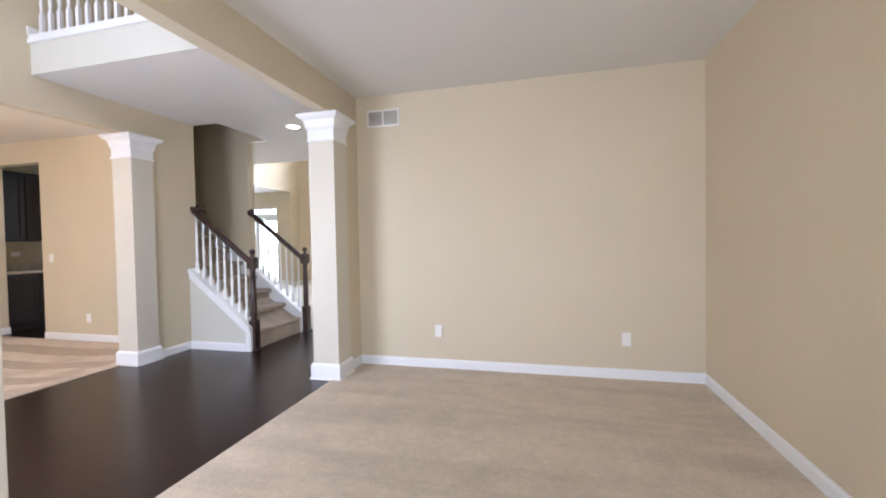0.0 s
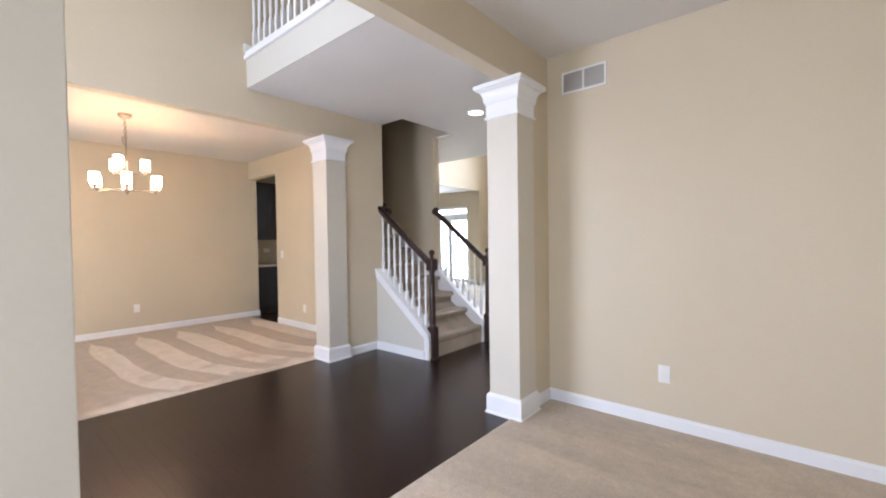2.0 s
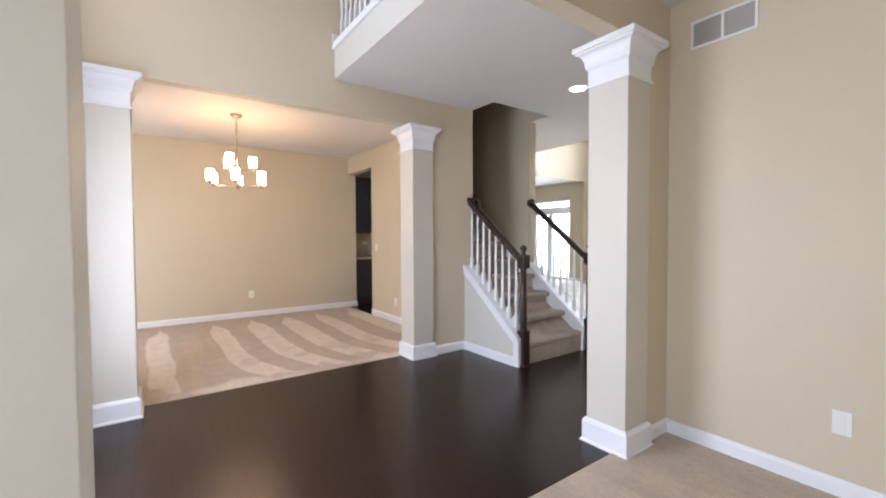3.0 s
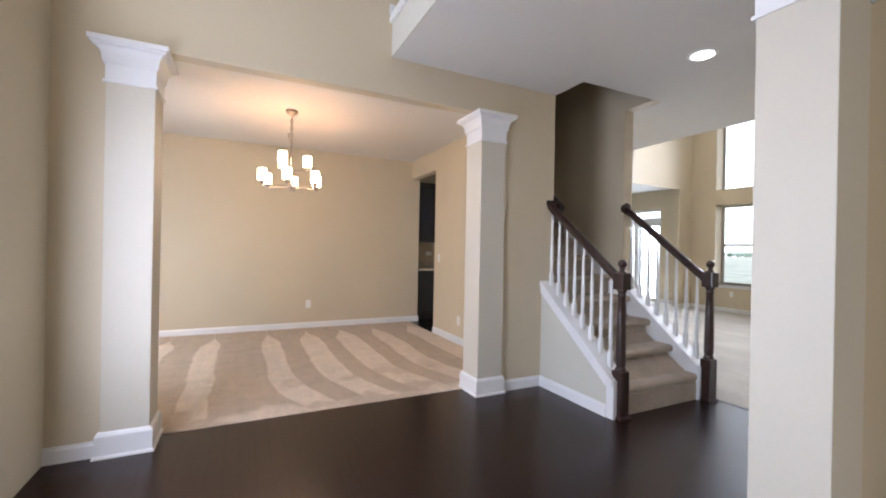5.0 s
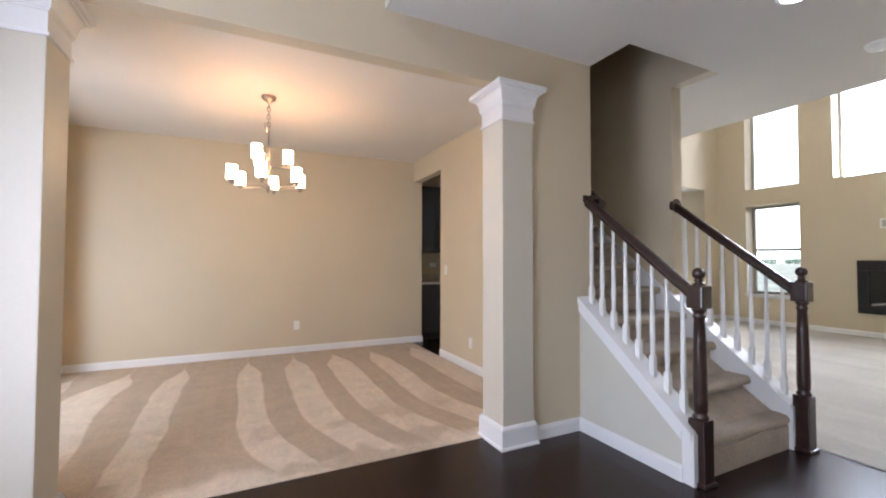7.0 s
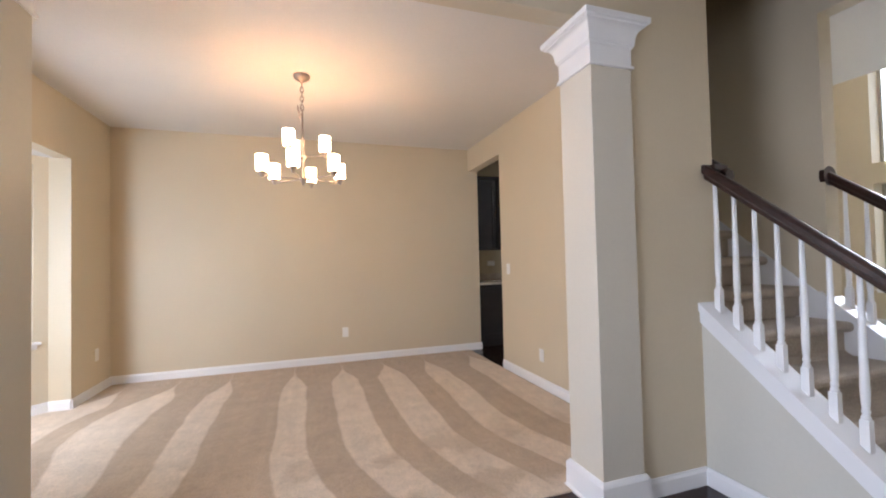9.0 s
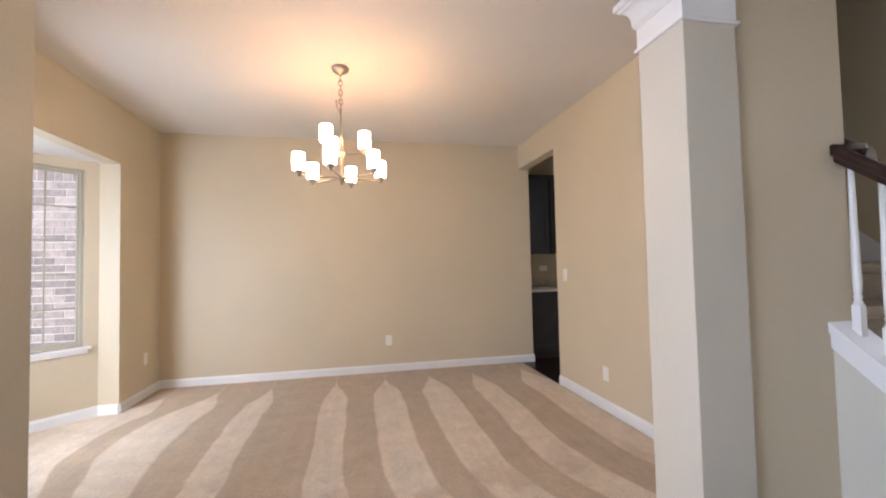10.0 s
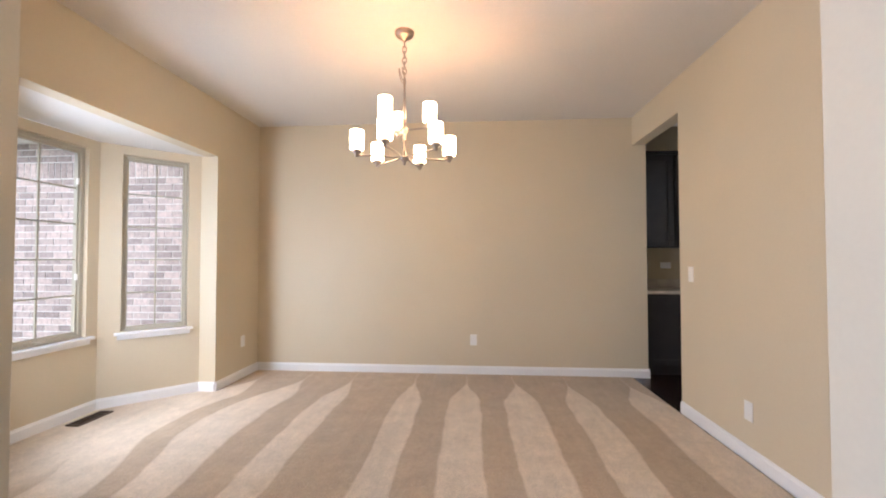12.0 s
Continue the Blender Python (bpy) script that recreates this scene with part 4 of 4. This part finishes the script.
for b in ((fx0, fz0, fx1, fz0 + 0.13), (fx0, fz1 - 0.17, fx1, fz1), (fx0, fz0 + 0.13, fx0 + 0.13, fz1 - 0.17), (fx1 - 0.13, fz0 + 0.13, fx1, fz1 - 0.17)):
    box(bm, b[0], GN - 0.05, b[1], b[2], GN, b[3], bevel=0.004)
part("surround", bm, BLACK, fire, "black metal surround")
bm = bmesh.new()
box(bm, fx0 + 0.13, GN - 0.02, fz0 + 0.13, fx1 - 0.13, GN - 0.002, fz1 - 0.17)
part("glass", bm, BLACKGLASS, fire, "dark reflective glass")
for i in range(5):
    bm = bmesh.new()
    tube(bm, (-6.04 + i * 0.18, GN - 0.03, fz0 + 0.15 + 0.01 * (i % 2)), (-5.88 + i * 0.18, GN - 0.035, fz0 + 0.175), 0.016)
    part("log", bm, GRILLE, fire, "pale ceramic log")


# ---- pantry cabinets ----
def cabinet(name, y0, y1, x0, x1, z0, z1, label, toe=False):
    c = thing(name, (x0, (y0 + y1) / 2, z0), label, "cabinet", "pantry cabinets")
    bm = bmesh.new()
    box(bm, x0, y0, z0 + (0.1 if toe else 0), x1 - 0.02, y1, z1)
    if toe:
        box(bm, x0, y0, z0, x1 - 0.09, y1, z0 + 0.1)
    part("body", bm, CAB, c)
    bm = bmesh.new()
    a, b, lo, hi = y0 + 0.012, y1 - 0.012, z0 + (0.12 if toe else 0.012), z1 - (0.03 if toe else 0.012)
    s = 0.06
    box(bm, x1 - 0.019, a, lo, x1, a + s, hi, bevel=0.003)
    box(bm, x1 - 0.019, b - s, lo, x1, b, hi, bevel=0.003)
    box(bm, x1 - 0.019, a + s, lo, x1, b - s, lo + s, bevel=0.003)
    box(bm, x1 - 0.019, a + s, hi - s, x1, b - s, hi, bevel=0.003)
    d = part("door", bm, CAB, c)
    bm = bmesh.new()
    box(bm, x1 - 0.018, a + s, lo + s, x1 - 0.009, b - s, hi - s)
    part("panel", bm, CAB, d)
    return c


for y0, y1 in ((5.67, 6.10), (6.102, 6.53), (6.532, 6.90)):
    cabinet("base_cabinet", y0, y1, -9.55, -8.95, 0.0, 0.87, "espresso wood base cabinet with recessed panel door", True)
    cabinet("wall_cabinet", y0, y1, -9.55, -9.22, 1.37, 2.42, "espresso wood wall cabinet with recessed panel door")
bm = bmesh.new()
box(bm, -9.55, 5.665, 2.42, -9.21, 6.92, 2.435, bevel=0.004)
box(bm, -9.55, 5.665, 2.436, -9.195, 6.92, 2.458, bevel=0.004)
crown = tagged(mesh_object("cabinet_crown", bm, CAB), "dark crown moulding on the pantry cabinets", "moulding")
top = thing("countertop", (-9.24, 6.28, 0.87), "speckled beige granite countertop with backsplash lip", "countertop")
bm = bmesh.new()
box(bm, -9.55, 5.665, 0.87, -8.92, 6.92, 0.905, bevel=0.004)
part("slab", bm, STONE, top)
bm = bmesh.new()
box(bm, -9.55, 5.665, 0.905, -9.53, 6.92, 1.005, bevel=0.003)
part("upstand", bm, STONE, top)

# ---- outdoors ----
bm = bmesh.new()
box(bm, -900, -900, -0.5, 900, 900, -0.35)
tagged(mesh_object("ground", bm, GROUND), "pale dry grass reaching the horizon", "ground", kind="structure")
bm = bmesh.new()
box(bm, -700, 320, -0.4, 700, 321, 420)
SKYWHITE = mat("overcast_sky", (1.0, 1.0, 1.0), 1.0, var=0.0, emit=1.1)
tagged(mesh_object("backdrop", bm, SKYWHITE), "white overcast sky beyond the fields", "sky", kind="structure")
for k in range(60):
    bm = bmesh.new()
    x = -190 + k * 3.4 + random.uniform(-2, 2)
    y = 285 + random.uniform(-8, 20)
    for j in range(26):
        r = random.uniform(0.35, 0.9)
        p = Vector((random.gauss(0, 1.6), random.gauss(0, 1.6), random.uniform(0.4, 2.6)))
        made = bmesh.ops.create_icosphere(bm, subdivisions=1, radius=r)["verts"]
        for v in made:
            v.co = v.co * random.uniform(0.75, 1.2) + p
    tr = thing("far_tree", (x, y, -0.35), "distant green tree at the field edge, paled for haze", "tree", "far trees")
    for v in bm.verts:
        v.co += Vector((x, y, -0.35))
    part("crown", bm, LEAF, tr)
    bm = bmesh.new()
    lathe(bm, [(0.2, -0.4), (0.15, 0.6), (0.1, 1.6)], 8, x, y)
    part("trunk", bm, WOOD, tr)

# brick wall of the projecting wing outside the bay
BX = -9.10
wing = setting("wall_brick_wing", [(BX - 0.3, -6.0, -0.4, BX - 0.002, 1.25, 2.69)], MORTAR, "pinkish brick wall with pale mortar")


def brick_mesh(length):
    bm = bmesh.new()
    box(bm, 0, 0, 0, 0.014, length, 0.069, bevel=0.0)
    me = bpy.data.meshes.new("brick")
    bm.to_mesh(me)
    bm.free()
    me.materials.append(BRICK)
    return me


full = brick_mesh(0.180)
rest = bmesh.new()
course, pitch = 0.081, 0.191
single = 0
for r in range(32):
    z = -0.36 + r * course
    y = 1.20 - (0.0955 if r % 2 else 0.0)
    k = 0
    while y > -5.8:
        near = -1.6 < y - pitch and 0.30 < z < 2.2
        if near and single < 300:
            ob = new("brick", full)
            ob.location = (BX - 0.012 + random.uniform(0, 0.003), y - 0.180, z)
            ob.parent = wing
            single += 1
        else:
            box(rest, BX - 0.012, y - 0.180, z, BX + 0.002 + random.uniform(0, 0.003), y, z + 0.069)
        y -= pitch
        k += 1
y = 1.22
for r in range(3):   # courses under the eave
    while y > -5.8:
        box(rest, BX - 0.012, y - 0.180, 2.437 + r * course, BX + 0.002 + random.uniform(0, 0.003), y, 2.506 + r * course)
        y -= pitch
    y = 1.22 - (0.0955 if r == 0 else 0.0)
while y > -5.8:   # soldier course
    box(rest, BX - 0.012, y - 0.069, 2.235, BX + 0.002 + random.uniform(0, 0.004), y, 2.425)
    y -= 0.081
bricks = part("brickwork", rest, BRICK, wing)
bricks["kind"] = "stuff"
bricks.data.materials[0] = BRICK_JOINED

setting("trim_wing_eave", [(BX - 0.3, -6.0, 2.69, BX + 0.30, 1.25, 2.75), (BX + 0.28, -6.0, 2.75, BX + 0.30, 1.25, 2.93)], TRIM, "white soffit and fascia above the brick")
setting("roof_wing", [(BX - 3.0, -6.0, 2.93, BX + 0.34, 1.25, 2.97)], MORTAR, "plain roof edge over the brick wing")

# hall boards
BOARD_W, BOARD_L = 0.083, 1.15


def board_mesh(length):
    bm = bmesh.new()
    box(bm, 0, 0, -0.012, length - 0.0007, BOARD_W - 0.0007, 0.0)
    me = bpy.data.meshes.new("plank")
    bm.to_mesh(me)
    bm.free()
    me.materials.append(PLANK)
    return me


boards = {}
x0, x1, y0, y1 = -5.575, -3.09, 1.95, 6.65
row = 0
y = y0
while y < y1 - 0.01:
    x = x0
    first = True
    while x < x1 - 0.01:
        length = round(random.choice((0.45, 0.7, 0.9)) if first else random.choice((0.8, 1.0, 1.2)), 2)
        first = False
        length = min(length, round(x1 - x, 3))
        if x1 - (x + length) < 0.2:
            length = round(x1 - x, 3)
        if length not in boards:
            boards[length] = board_mesh(length)
        ob = new("plank", boards[length])
        ob.location = (x, y, 0.0)
        ob.parent = floor_hall
        x += length
    y += BOARD_W
    row += 1
